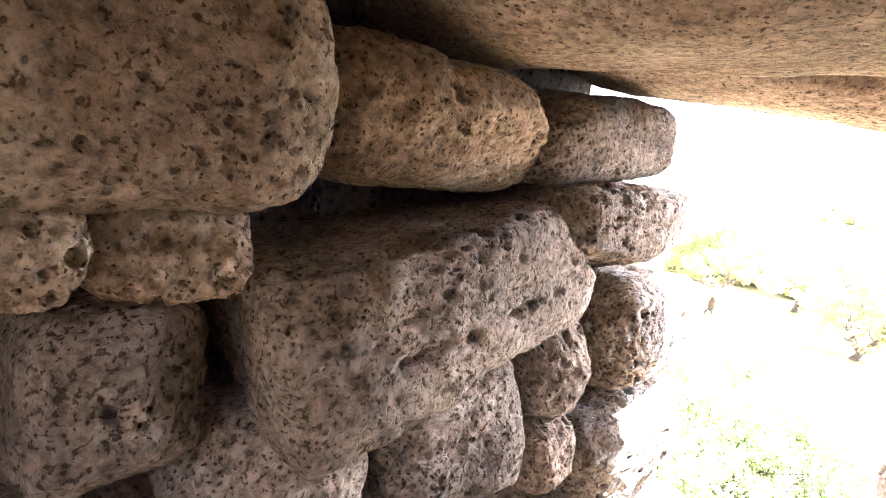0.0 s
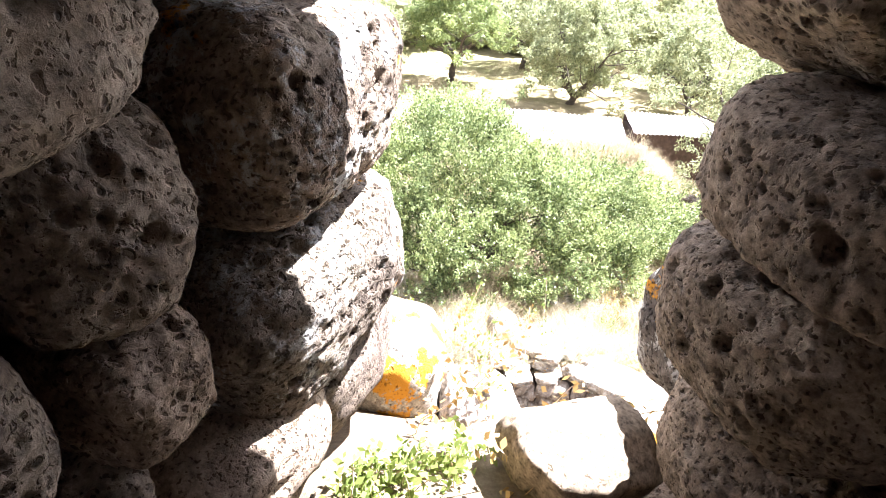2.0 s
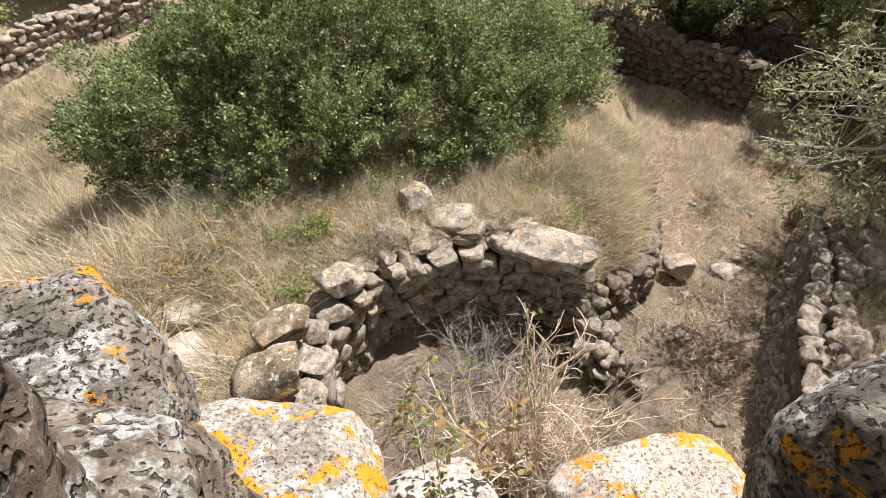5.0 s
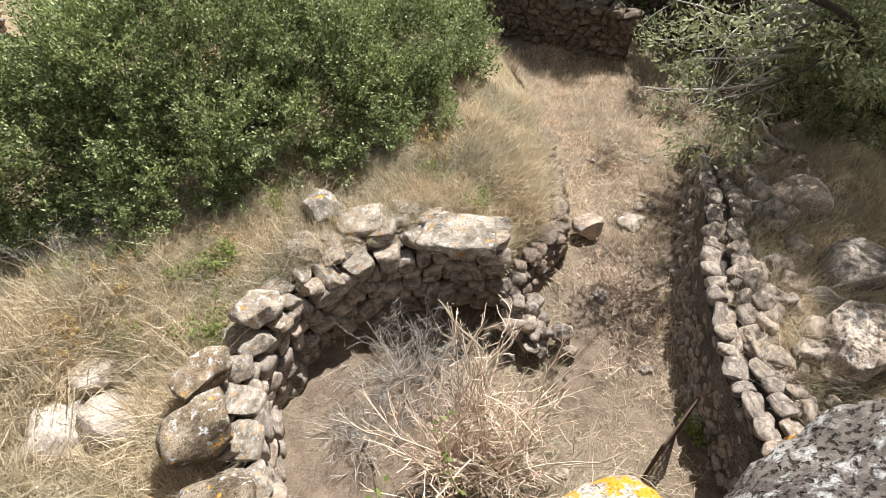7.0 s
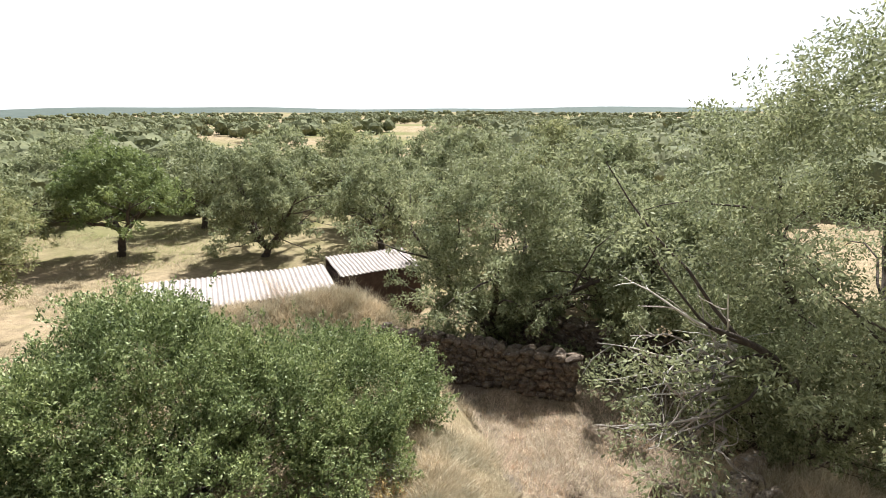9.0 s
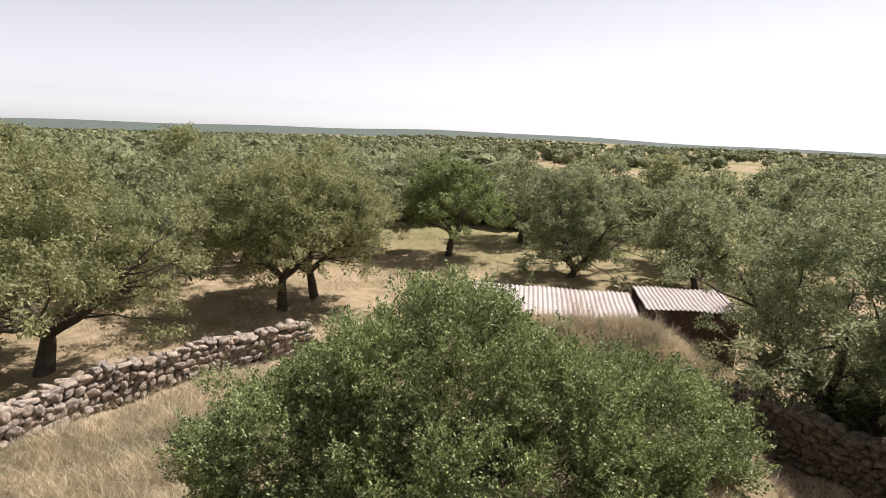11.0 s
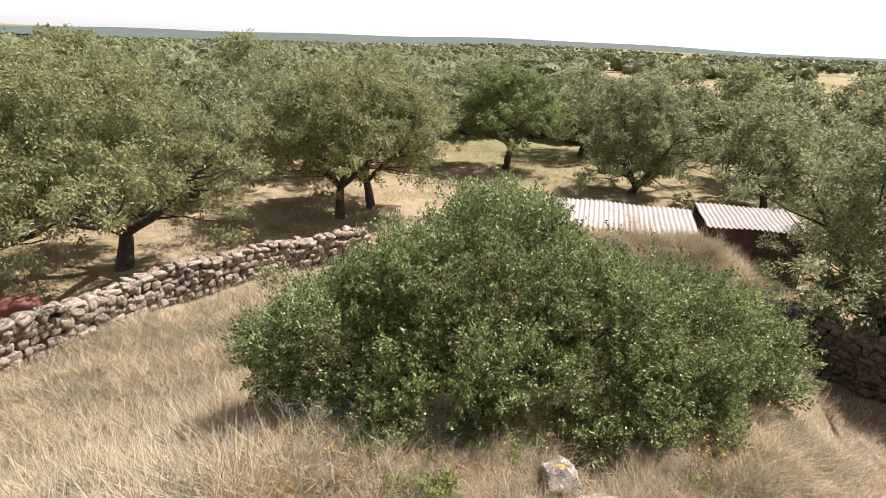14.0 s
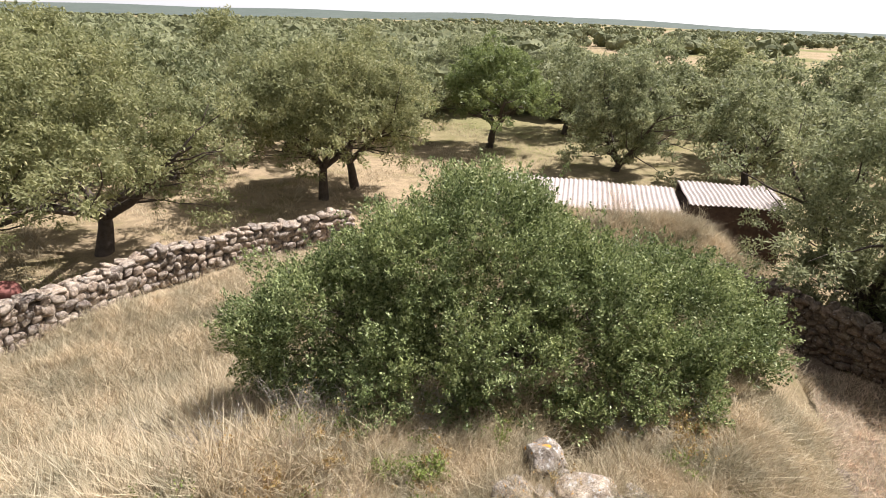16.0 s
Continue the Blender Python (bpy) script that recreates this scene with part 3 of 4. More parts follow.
def along_line(line, s):
    """The point and the heading at s metres along a line of points."""
    for a, b in zip(line, line[1:]):
        d = math.dist(a, b)
        if s <= d or b is line[-1]:
            k = s / d
            return (a[0] + k * (b[0] - a[0]), a[1] + k * (b[1] - a[1])), math.atan2(b[1] - a[1], b[0] - a[0])
        s -= d


def drystone(wall, line, base, top, width, size, seed, faces=(-1, 1), pool=SMALL, cap_pool=None, cap=1.15, core=True, lean=0.06):
    """Courses of uneven stones on both faces of a wall along a line, stones across its top, and a rough core."""
    rng = np.random.default_rng(seed)
    length = sum(math.dist(a, b) for a, b in zip(line, line[1:]))
    if core:
        vs, n = [], max(2, int(length / 0.35))
        for i in range(n + 1):
            (x, y), a = along_line(line, length * i / n)
            nx, ny = -math.sin(a), math.cos(a)
            z0, z1 = base(x, y) - 0.15, top(x, y) - 0.12
            w = width / 2 - size * 0.28
            vs += [(x - nx * w, y - ny * w, z0), (x + nx * w, y + ny * w, z0), (x + nx * w * 0.8, y + ny * w * 0.8, z1), (x - nx * w * 0.8, y - ny * w * 0.8, z1)]
        fs = [(4 * i + j, 4 * i + (j + 1) % 4, 4 * i + 4 + (j + 1) % 4, 4 * i + 4 + j) for i in range(n) for j in range(4)]
        fs += [(0, 3, 2, 1), (4 * n, 4 * n + 1, 4 * n + 2, 4 * n + 3)]
        part("rubble_core", mesh_of("rubble_core", vs, fs, M_CORE), wall)
    for face in faces:
        level = 0.0
        while level < 3.0:
            s, row_h, any_set = rng.uniform(-0.1, 0.1), size * rng.uniform(0.6, 0.95), False
            while s < length:
                w = size * rng.uniform(0.65, 1.35)
                (x, y), a = along_line(line, min(length, max(0, s + w / 2)))
                z = base(x, y) + level + row_h / 2 + rng.normal(0, 0.025)
                if z + row_h * 0.3 < top(x, y):
                    off = face * (width / 2 - size * 0.30 - lean * level) + rng.normal(0, 0.03)
                    set_stone(wall, pool, rng, (x - math.sin(a) * off, y + math.cos(a) * off, z),
                              (w * 1.08, size * rng.uniform(0.8, 1.2), row_h * rng.uniform(0.95, 1.3)), a + rng.normal(0, 0.12))
                    any_set = True
                s += w * 0.93
            level += row_h * 0.88
            if not any_set:
                break
    s = 0.0
    while s < length:
        w = size * rng.uniform(0.8, 1.6) * cap
        (x, y), a = along_line(line, min(length, s + w / 2))
        for off in ([-width * 0.22, width * 0.22] if width > 0.45 else [0.0]):
            set_stone(wall, cap_pool or pool, rng, (x - math.sin(a) * off, y + math.cos(a) * off, top(x, y) + rng.normal(0, 0.03)),
                      (w, size * cap * rng.uniform(0.9, 1.3), size * rng.uniform(0.55, 0.95)), a + rng.normal(0, 0.25))
        s += w * 0.95


def wall_thing(name, label):
    return thing(name, label, "stone wall", kind="structure")


field_wall = wall_thing("wall_field", "low grey drystone wall of stacked fieldstones")
drystone(field_wall, [(-10.6, 12.9), (-9.75, 14.3), (-8.15, 17.7), (-5.5, 20.6), (-3.0, 22.6)], land, lambda x, y: -4.85 + 0.05 * math.sin(3 * x), 0.6, 0.27, 1, faces=(-1,))
back_wall = wall_thing("wall_back", "weathered drystone wall of rounded stones")
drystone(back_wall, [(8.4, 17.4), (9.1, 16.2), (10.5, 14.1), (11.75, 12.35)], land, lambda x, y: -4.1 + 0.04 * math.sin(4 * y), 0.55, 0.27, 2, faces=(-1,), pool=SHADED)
shade_wall = wall_thing("wall_shade", "dark drystone wall beneath the trees")
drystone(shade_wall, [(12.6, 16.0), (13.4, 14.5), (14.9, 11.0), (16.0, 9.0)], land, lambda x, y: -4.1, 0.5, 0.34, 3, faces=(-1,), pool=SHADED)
path_wall = wall_thing("wall_path", "crumbling drystone wall above the sunken path")
drystone(path_wall, [(5.3, 2.6), (5.75, 3.6), (6.65, 4.85), (8.0, 6.1), (9.4, 7.4)], lambda x, y: -4.85, lambda x, y: -3.62 - 0.75 * smooth(np.float64(x), 7.6, 9.4), 0.75, 0.19, 4, faces=(1,), core=True, lean=0.2)
room_wall = wall_thing("wall_room", "curved stone wall of a ruined round room")
drystone(room_wall, [(0.02, 3.2), (0.02, 5.4), (0.3, 6.45), (1.1, 7.15), (2.4, 7.4), (3.6, 7.15), (4.15, 6.75)], lambda x, y: -4.75, lambda x, y: -3.38, 0.55, 0.3, 5, faces=(-1,), cap_pool=CAPS, cap=1.25, lean=0.0)
side_wall = wall_thing("wall_side", "broken stone edging along the sunken path")
drystone(side_wall, [(4.35, 6.55), (5.5, 7.05), (6.1, 7.9), (6.75, 9.2)], lambda x, y: -4.85, lambda x, y: -4.08, 0.4, 0.22, 6, faces=(-1,), pool=DARKS)


rng = np.random.default_rng(33)
for i in range(190):
    k = rng.uniform(0, 1)
    (x, y), a = along_line([(5.3, 2.6), (5.75, 3.6), (6.65, 4.85), (8.0, 6.1), (9.6, 7.7)], 6.4 * k)
    off = abs(rng.normal(0, 0.55))
    x, y = x + math.sin(a) * off, y - math.cos(a) * off
    w = rng.uniform(0.14, 0.34)
    set_stone(path_wall, SMALL, rng, (x, y, max(float(land(x, y)), -4.6) + 0.04 + rng.uniform(0, 0.08)), (w * 1.2, w, w * 0.7), rng.uniform(0, 6), tip=22)


# ---- single stones ----
def boulder(name, place, half, turn, material, seed, label, cuts=12, square=3.6, rough=0.2):
    ob = new(name, stone_mesh(name, [h * 1.12 for h in half], material, seed, cuts, square, rough, 1.6, 0.0, 16, 0.006))
    ob.matrix_world = Matrix.Translation(place) @ Euler([radians(a) for a in turn]).to_matrix().to_4x4()
    return tagged(ob, label, "stone")


boulder("boulder", (3.68, 6.95, -3.24), (0.60, 0.36, 0.14), (0, 4, -32), M_CAP, 301, "broad flat grey capstone on the curved wall", 16)
boulder("boulder", (2.05, 8.3, -3.2), (0.32, 0.26, 0.2), (0, 10, 20), M_CAP, 302, "upright pale stone by the bush", 12)
boulder("boulder", (2.55, 7.75, -3.2), (0.36, 0.24, 0.14), (0, 0, -10), M_CAP, 303, "broken lichened stone on the curved wall", 12)
boulder("boulder", (0.05, 6.15, -2.98), (0.34, 0.24, 0.22), (0, 0, 25), M_BLOCK, 304, "rough block with orange and white lichen", 16, 5.5)
boulder("boulder", (-0.15, 5.5, -3.0), (0.36, 0.32, 0.24), (6, 0, 12), M_BLOCK, 305, "squared block patched with white lichen", 16, 6.5)
boulder("boulder", (-0.25, 4.75, -3.1), (0.38, 0.30, 0.22), (-10, 0, -8), M_BLOCK, 306, "tilted block patched with pale lichen", 16, 6.0)
boulder("boulder", (-0.2, 4.0, -3.2), (0.36, 0.3, 0.22), (0, 0, 10), M_BLOCK, 307, "low dark block patched with lichen", 16, 6.0)
boulder("boulder", (0.75, 6.85, -3.1), (0.28, 0.22, 0.18), (0, 0, 40), M_CAP, 308, "rounded capstone with orange lichen", 12)
boulder("boulder", (-1.08, 6.5, -3.70), (0.31, 0.48, 0.32), (-8, 16, 34), M_PALE, 309, "pale smooth boulder in the dry grass", 14)
boulder("boulder", (-1.72, 6.6, -3.86), (0.28, 0.52, 0.38), (12, -14, -28), M_PALE, 310, "pale smooth boulder in the dry grass", 14)
boulder("boulder", (-1.2, 7.25, -3.72), (0.28, 0.24, 0.22), (0, 0, 0), M_PALE, 311, "small pale boulder in the dry grass", 12)
boulder("boulder", (9.65, 7.95, -4.75), (0.24, 0.2, 0.3), (10, 0, 0), M_BASALT, 312, "dark stone standing beside the path", 10)
boulder("boulder", (6.35, 7.2, -4.6), (0.24, 0.2, 0.2), (0, 0, 0), M_DRY, 313, "round stone fallen from the edging", 10)
boulder("boulder", (7.3, 7.1, -4.82), (0.26, 0.2, 0.12), (0, 0, 30), M_DRY, 314, "flat stone lying on the path", 10)
boulder("boulder", (9.0, 5.4, -3.6), (0.42, 0.34, 0.26), (0, 0, 20), M_DRY, 315, "grey boulder in the grass above the wall", 12)
boulder("boulder", (8.4, 4.0, -3.6), (0.5, 0.4, 0.28), (0, 0, -20), M_DRY, 316, "large rounded boulder behind the wall", 12)
boulder("boulder", (10.6, 6.9, -3.95), (0.45, 0.3, 0.2), (0, 0, 15), M_DRY, 317, "long grey boulder in the grass", 12)
boulder("boulder", (7.2, 3.2, -3.5), (0.55, 0.45, 0.3), (0, 0, 10), M_DRY, 318, "large dark rounded boulder behind the wall", 12)
for i in range(16):
    rng = np.random.default_rng(500 + i)
    x, y = 1.5 + 0.13 * i + rng.normal(0, 0.1), 7.75 + rng.normal(0, 0.18)
    w = rng.uniform(0.2, 0.42)
    set_stone(room_wall, CAPS, rng, (x, y, float(land(x, y)) + 0.04), (w * 1.3, w, w * 0.6), rng.uniform(0, 6), tip=12)
rng = np.random.default_rng(31)
pile = thing("rubble_pile", "slope of fallen grey rubble against the wall end", "rubble")
for i in range(46):
    k = rng.uniform(0, 1)
    x, y = 3.95 + 0.35 * k + rng.normal(0, 0.16), 6.25 - 0.75 * k + rng.normal(0, 0.14)
    set_stone(pile, SMALL, rng, (x, y, -3.95 - 0.75 * k + rng.normal(0, 0.05)), (rng.uniform(0.16, 0.34), rng.uniform(0.14, 0.26), rng.uniform(0.1, 0.2)), rng.uniform(0, 6), tip=20)
for i in range(40):
    x, y = rng.uniform(3.0, 10.0), rng.uniform(3.2, 10.5)
    if sunk(np.array(x), np.array(y)) < -0.3:
        ob = new("loose_stone", SMALL[i % 8])
        s = rng.uniform(0.07, 0.22)
        ob.matrix_world = Matrix.Translation((x, y, float(land(x, y)) + s * 0.12)) @ Matrix.Rotation(rng.uniform(0, 6), 4, "Z") @ Matrix.Diagonal((s * 1.3, s, s * 0.6, 1))
        tagged(ob, "loose grey stone lying on the path", "stone", "loose stones on the path")


# ---- trees and bushes ----
def limb(rng, start, way, length, bend=0.25, n=7):
    pts, p, w = [np.array(start, float)], np.array(start, float), np.array(way, float)
    w /= np.linalg.norm(w)
    for _ in range(n):
        w = w + rng.normal(0, bend, 3) * 0.5
        w /= np.linalg.norm(w)
        p = p + w * length / n
        pts.append(p)
    return np.array(pts), w


def clump_points(rng, centres, radii, n, stretch=(1, 1, 0.8)):
    """Points in soft clumps, thicker towards their outsides, and the way out from each centre."""
    pick = rng.choice(len(centres), n, p=radii ** 2 / (radii ** 2).sum())
    d = rng.normal(0, 1, (n, 3))
    d /= np.linalg.norm(d, axis=1, keepdims=True)
    knots = rng.normal(0, 1, (len(centres), 9, 3))
    knots /= np.linalg.norm(knots, axis=2, keepdims=True)
    knot = knots[pick, rng.integers(0, 9, n)] * (radii[pick] * 0.8)[:, None]
    r = radii[pick] * 0.42 * rng.uniform(0.1, 1.0, n) ** 0.5 * (1 + 0.15 * rng.normal(0, 1, n))
    return centres[pick] + (knot + d * r[:, None]) * list(stretch), d + 0.5 * knot / radii[pick][:, None]


def tree_kind(name, seed, height, spread, fork, leaf_n, leaf, material, label, trunk_r=0.2, low=0.0, twin=False, clumps=110, hang=-0.25):
    """A tree with a tapered leaning trunk, limbs, twigs and a crown of leaves in uneven clumps."""
    rng = np.random.default_rng(seed)
    tree = thing(name, label, "tree")
    paths, radii, tips = [], [], []
    trunk, w = limb(rng, (0, 0, -0.25), (rng.normal(0, 0.22), rng.normal(0, 0.22), 1), fork + 0.25, 0.18)
    bole = part("trunk", sticks([trunk], [(trunk_r * 1.25, trunk_r * 0.8)], M_BARK, "trunk", 10), tree)
    for i in range(5):
        a = 2 * math.pi * (i + rng.uniform(-0.25, 0.25)) / 5
        pts, w = limb(rng, trunk[-1], (math.cos(a), math.sin(a), rng.uniform(0.55, 1.4)), (height - fork) * rng.uniform(0.55, 0.75), 0.3)
        part("limb", sticks([pts], [(trunk_r * 0.7, trunk_r * 0.15)], M_BARK, "limb", 7), bole)
        for j in range(6):
            q = pts[2 + j % 5]
            twig, w2 = limb(rng, q, (math.cos(a) + rng.normal(0, 0.8), math.sin(a) + rng.normal(0, 0.8), rng.uniform(0.1, 1.0)), (height - fork) * 0.4, 0.35, 5)
            paths.append(twig)
            radii.append((trunk_r * 0.18, 0.008))
            tips.append(twig[-1])
    part("twigwork", sticks(paths, radii, M_BARK, "twigwork", 5), tree)["kind"] = "stuff"
    c = []
    while len(c) < clumps:
        d = rng.normal(0, 1, 3)
        d /= np.linalg.norm(d)
        if d[2] < -0.55 + low:
            continue
        mid = fork + (height - fork) * 0.46
        c.append([d[0] * spread * rng.uniform(0.45, 0.9), d[1] * spread * rng.uniform(0.45, 0.9), mid + d[2] * (height - fork) * 0.5 * rng.uniform(0.55, 0.95)])
    c = np.array(c + [t for t in tips])
    r = rng.uniform(0.11, 0.24, len(c)) * spread
    pts, out = clump_points(rng, c, r, leaf_n)
    part("crown", leaves(pts, out, leaf, rng, "crown", material, 0.36, hang), tree)["kind"] = "stuff"
    return tree


def plant_tree(kind, x, y, turn=0.0, size=1.0, dz=0.0):
    m = Matrix.Translation((x, y, float(land(x, y)) + dz)) @ Matrix.Rotation(radians(turn), 4, "Z") @ Matrix.Scale(size, 4)
    return copy_thing(kind, m)


OLIVE = "gnarled olive tree with a dark forked trunk and grey-green crown"
olive_a = tree_kind("olive_tree", 11, 7.5, 3.9, 1.25, 50000, 0.135, M_OLIVE, OLIVE, 0.26)
olive_a.matrix_world = Matrix.Translation((-10.7, 19.9, float(land(-10.7, 19.9))))
olive_b = tree_kind("olive_tree", 12, 7.2, 3.5, 1.4, 44000, 0.15, M_OLIVE, OLIVE, 0.2)
olive_b.matrix_world = Matrix.Translation((-4.87, 27.0, float(land(-4.87, 27.0))))
olive_c = tree_kind("olive_tree", 13, 6.9, 3.4, 0.5, 40000, 0.17, M_OLIVE_DARK, "dense olive tree leafy down to the ground", 0.22, low=-0.4)
olive_c.matrix_world = Matrix.Translation((10.0, 35.1, float(land(10, 35))))
green = tree_kind("green_tree", 14, 7.0, 3.4, 1.6, 30000, 0.2, M_GREEN, "bright green rounded tree with a forked dark trunk", 0.22)
green.matrix_world = Matrix.Translation((3.17, 40.0, float(land(3.17, 40))))
olive_f = tree_kind("olive_tree", 17, 7.0, 3.6, 1.2, 15000, 0.25, M_OLIVE, "olive tree in the depth of the grove", 0.22, low=-0.2)
olive_f.matrix_world = Matrix.Translation((-17.0, 25.5, float(land(-17, 25.5))))
olive_g = tree_kind("olive_tree", 18, 6.8, 3.8, 0.9, 15000, 0.25, M_OLIVE_DARK, "dense olive tree in the depth of the grove", 0.22, low=-0.3)
olive_g.matrix_world = Matrix.Translation((19.6, 39.0, float(land(19.6, 39.0))))
plant_tree(olive_b, -3.77, 29.2, 140, 1.0)
plant_tree(olive_a, -13.3, 17.0, 200, 0.9)
for x, y, turn, size in ((-12.5, 29, 120, 1.05), (16.5, 33, 100, 0.85), (25, 36, 220, 1.1), (-9, 36, 30, 1.0), (-20, 33, 0, 1.1), (-3, 41, 80, 0.95), (-13, 43, 10, 1.05), (9, 46, 60, 1.0), (15, 47, 0, 1.1), (-6, 50, 33, 1.0), (29, 44, 50, 1.1), (22, 50, 9, 1.05), (34, 36, 9, 1.1), (-25, 40, 90, 1.1), (1, 54, 0, 1.0), (-18, 52, 45, 1.1)):
    plant_tree((olive_f, olive_g)[int(x * 7) % 2], x, y, turn, size)

olive_big = tree_kind("olive_tree", 15, 7.6, 3.5, 0.5, 64000, 0.125, M_OLIVE_DARK, "large dense grey-green olive tree behind the wall", 0.24, low=-0.35, clumps=150)
olive_big.matrix_world = Matrix.Translation((12.7, 17.0, float(land(12.7, 17.0))))
olive_near = tree_kind("olive_tree", 16, 9.4, 4.3, 0.6, 120000, 0.095, M_OLIVE_DARK, "wild olive with bare grey branches beside the path", 0.2, low=-0.4, clumps=170)
olive_near.matrix_world = Matrix.Translation((13.2, 6.4, float(land(13.2, 6.4))))
for x, y, turn, size in ((18.5, 17.5, 80, 0.95), (18, 13, 160, 0.95), (23, 22, 250, 1.1)):
    plant_tree(olive_c, x, y, turn, size)

plant_tree(olive_c, 15.4, 12.6, 200, 0.85)


# bare branches of the near tree, reaching over the path
rng = np.random.default_rng(61)
dead = thing("dead_branch", "bare pale grey branches reaching over the path", "branch")
paths, radii = [], []
for i in range(16):
    start = np.array([10.5, 7.4, -3.2 + rng.uniform(-0.5, 1.7)])
    main, w = limb(rng, start, (-0.85, rng.normal(0.45, 0.3), rng.normal(0.05, 0.3)), rng.uniform(1.6, 3.0), 0.25, 9)
    paths.append(main)
    radii.append((0.035, 0.008))
    for j in range(9):
        tw, _ = limb(rng, main[1 + j % 8], w + rng.normal(0, 0.7, 3), rng.uniform(0.3, 0.9), 0.4, 5)
        paths.append(tw)
        radii.append((0.012, 0.004))
part("twigwork", sticks(paths, radii, M_GREYTWIG, "twigwork", 4), dead)["kind"] = "stuff"


def bush(name, lobes, leaf_n, leaf, material, seed, label, twig_n=120):
    """A rounded thicket: leaves in many small sprays over a few overlapping lobes, on thin stems."""
    rng = np.random.default_rng(seed)
    lobes = np.array(lobes, float)
    x0, y0 = lobes[:, 0].mean(), lobes[:, 1].mean()
    base = np.array([x0, y0, float(land(x0, y0))])
    ob = thing(name, label, "bush", base)
    c, way = [], []
    vol = lobes[:, 3] * lobes[:, 5]
    each, of_tuft = 34, 13

    def on_shell(near, far):
        while True:
            k = rng.choice(len(lobes), p=vol / vol.sum())
            d = rng.normal(0, 1, 3)
            d /= np.linalg.norm(d)
            p = lobes[k, :3] + d * lobes[k, 3:6] * rng.uniform(near, far)
            others = (((p - lobes[:, :3]) / lobes[:, 3:6]) ** 2).sum(1)
            if not (np.delete(others, k) < 0.5).any() and p[2] > float(land(p[0], p[1])) + 0.12:
                return p, d

    total = leaf_n // each
    while len(c) < total * 0.72:
        p, d = on_shell(0.8, 1.03)
        wide = rng.uniform(0.14, 0.36)
        root = p - d * wide * 1.3 - [0, 0, wide * 0.8]
        for _ in range(int(of_tuft * (wide / 0.26) ** 2)):
            q = p + rng.normal(0, 0.5, 3) * wide * (1, 1, 1.2)
            w = q - root + rng.normal(0, 0.16, 3)
            c.append(q)
            way.append(w / np.linalg.norm(w))
    while len(c) < total:
        p, d = on_shell(0.55, 0.9)
        c.append(p)
        w = d + rng.normal(0, 0.6, 3)
        way.append(w / np.linalg.norm(w))
    c, way = np.array(c), np.array(way)
    reach = rng.uniform(0.12, 0.36, len(c))
    pick = np.repeat(np.arange(len(c)), each)
    t = rng.uniform(-0.55, 0.55, len(pick))
    pts = c[pick] + way[pick] * (t * reach[pick])[:, None] + rng.normal(0, 1, (len(pick), 3)) * (0.055 * (0.75 - t))[:, None]
    part("foliage", leaves(pts - base, way[pick] * 1.1, leaf, rng, "foliage", material, 0.42), ob)["kind"] = "stuff"
    paths, radii = [], []
    for i in rng.choice(len(c), min(twig_n, len(c)), replace=False):
        root = base + [rng.normal(0, 0.8), rng.normal(0, 0.6), -0.1]
        mid = (root + c[i]) / 2 + rng.normal(0, 0.25, 3)
        paths.append(np.array([root, (root + mid) / 2 + rng.normal(0, 0.1, 3), mid, (mid + c[i]) / 2 + rng.normal(0, 0.1, 3), c[i]]) - base)
        radii.append((0.03, 0.006))
    part("stem_tangle", sticks(paths, radii, M_BARK, "stem_tangle", 4), ob)["kind"] = "stuff"
    return ob


bush("bush", [(1.3, 11.6, -2.3, 2.2, 1.7, 1.8), (-1.2, 11.0, -3.0, 1.8, 1.5, 1.3), (4.4, 11.6, -2.9, 2.2, 1.7, 1.25), (1.6, 10.4, -2.9, 2.5, 1.5, 1.1), (5.6, 12.0, -3.4, 1.2, 1.4, 1.0), (1.4, 12.4, -1.5, 1.0, 0.9, 1.1), (0.1, 11.5, -2.3, 1.6, 1.5, 1.45), (0.2, 9.95, -3.25, 1.6, 1.1, 0.9), (3.6, 10.15, -3.25, 1.7, 1.1, 0.9), (2.9, 11.0, -2.7, 1.9, 1.5, 1.4)],
     400000, 0.058, M_BUSH, 21, "large rounded evergreen bush with small glossy leaves", 50)

bush("bush", [(12.9, 6.7, -3.1, 2.3, 2.0, 1.7), (11.3, 7.3, -3.0, 1.3, 1.2, 1.1), (14.0, 8.6, -3.2, 1.8, 1.6, 1.6)], 90000, 0.07, M_OLIVE_DARK, 23, "dense wild olive scrub beside the path", 90)
bush("bush", [(11.5, 16.7, -4.3, 1.7, 1.1, 1.4), (13.2, 15.6, -4.2, 1.3, 1.0, 1.2)], 42000, 0.085, M_OLIVE_DARK, 22, "dark olive scrub growing against the wall", 40)

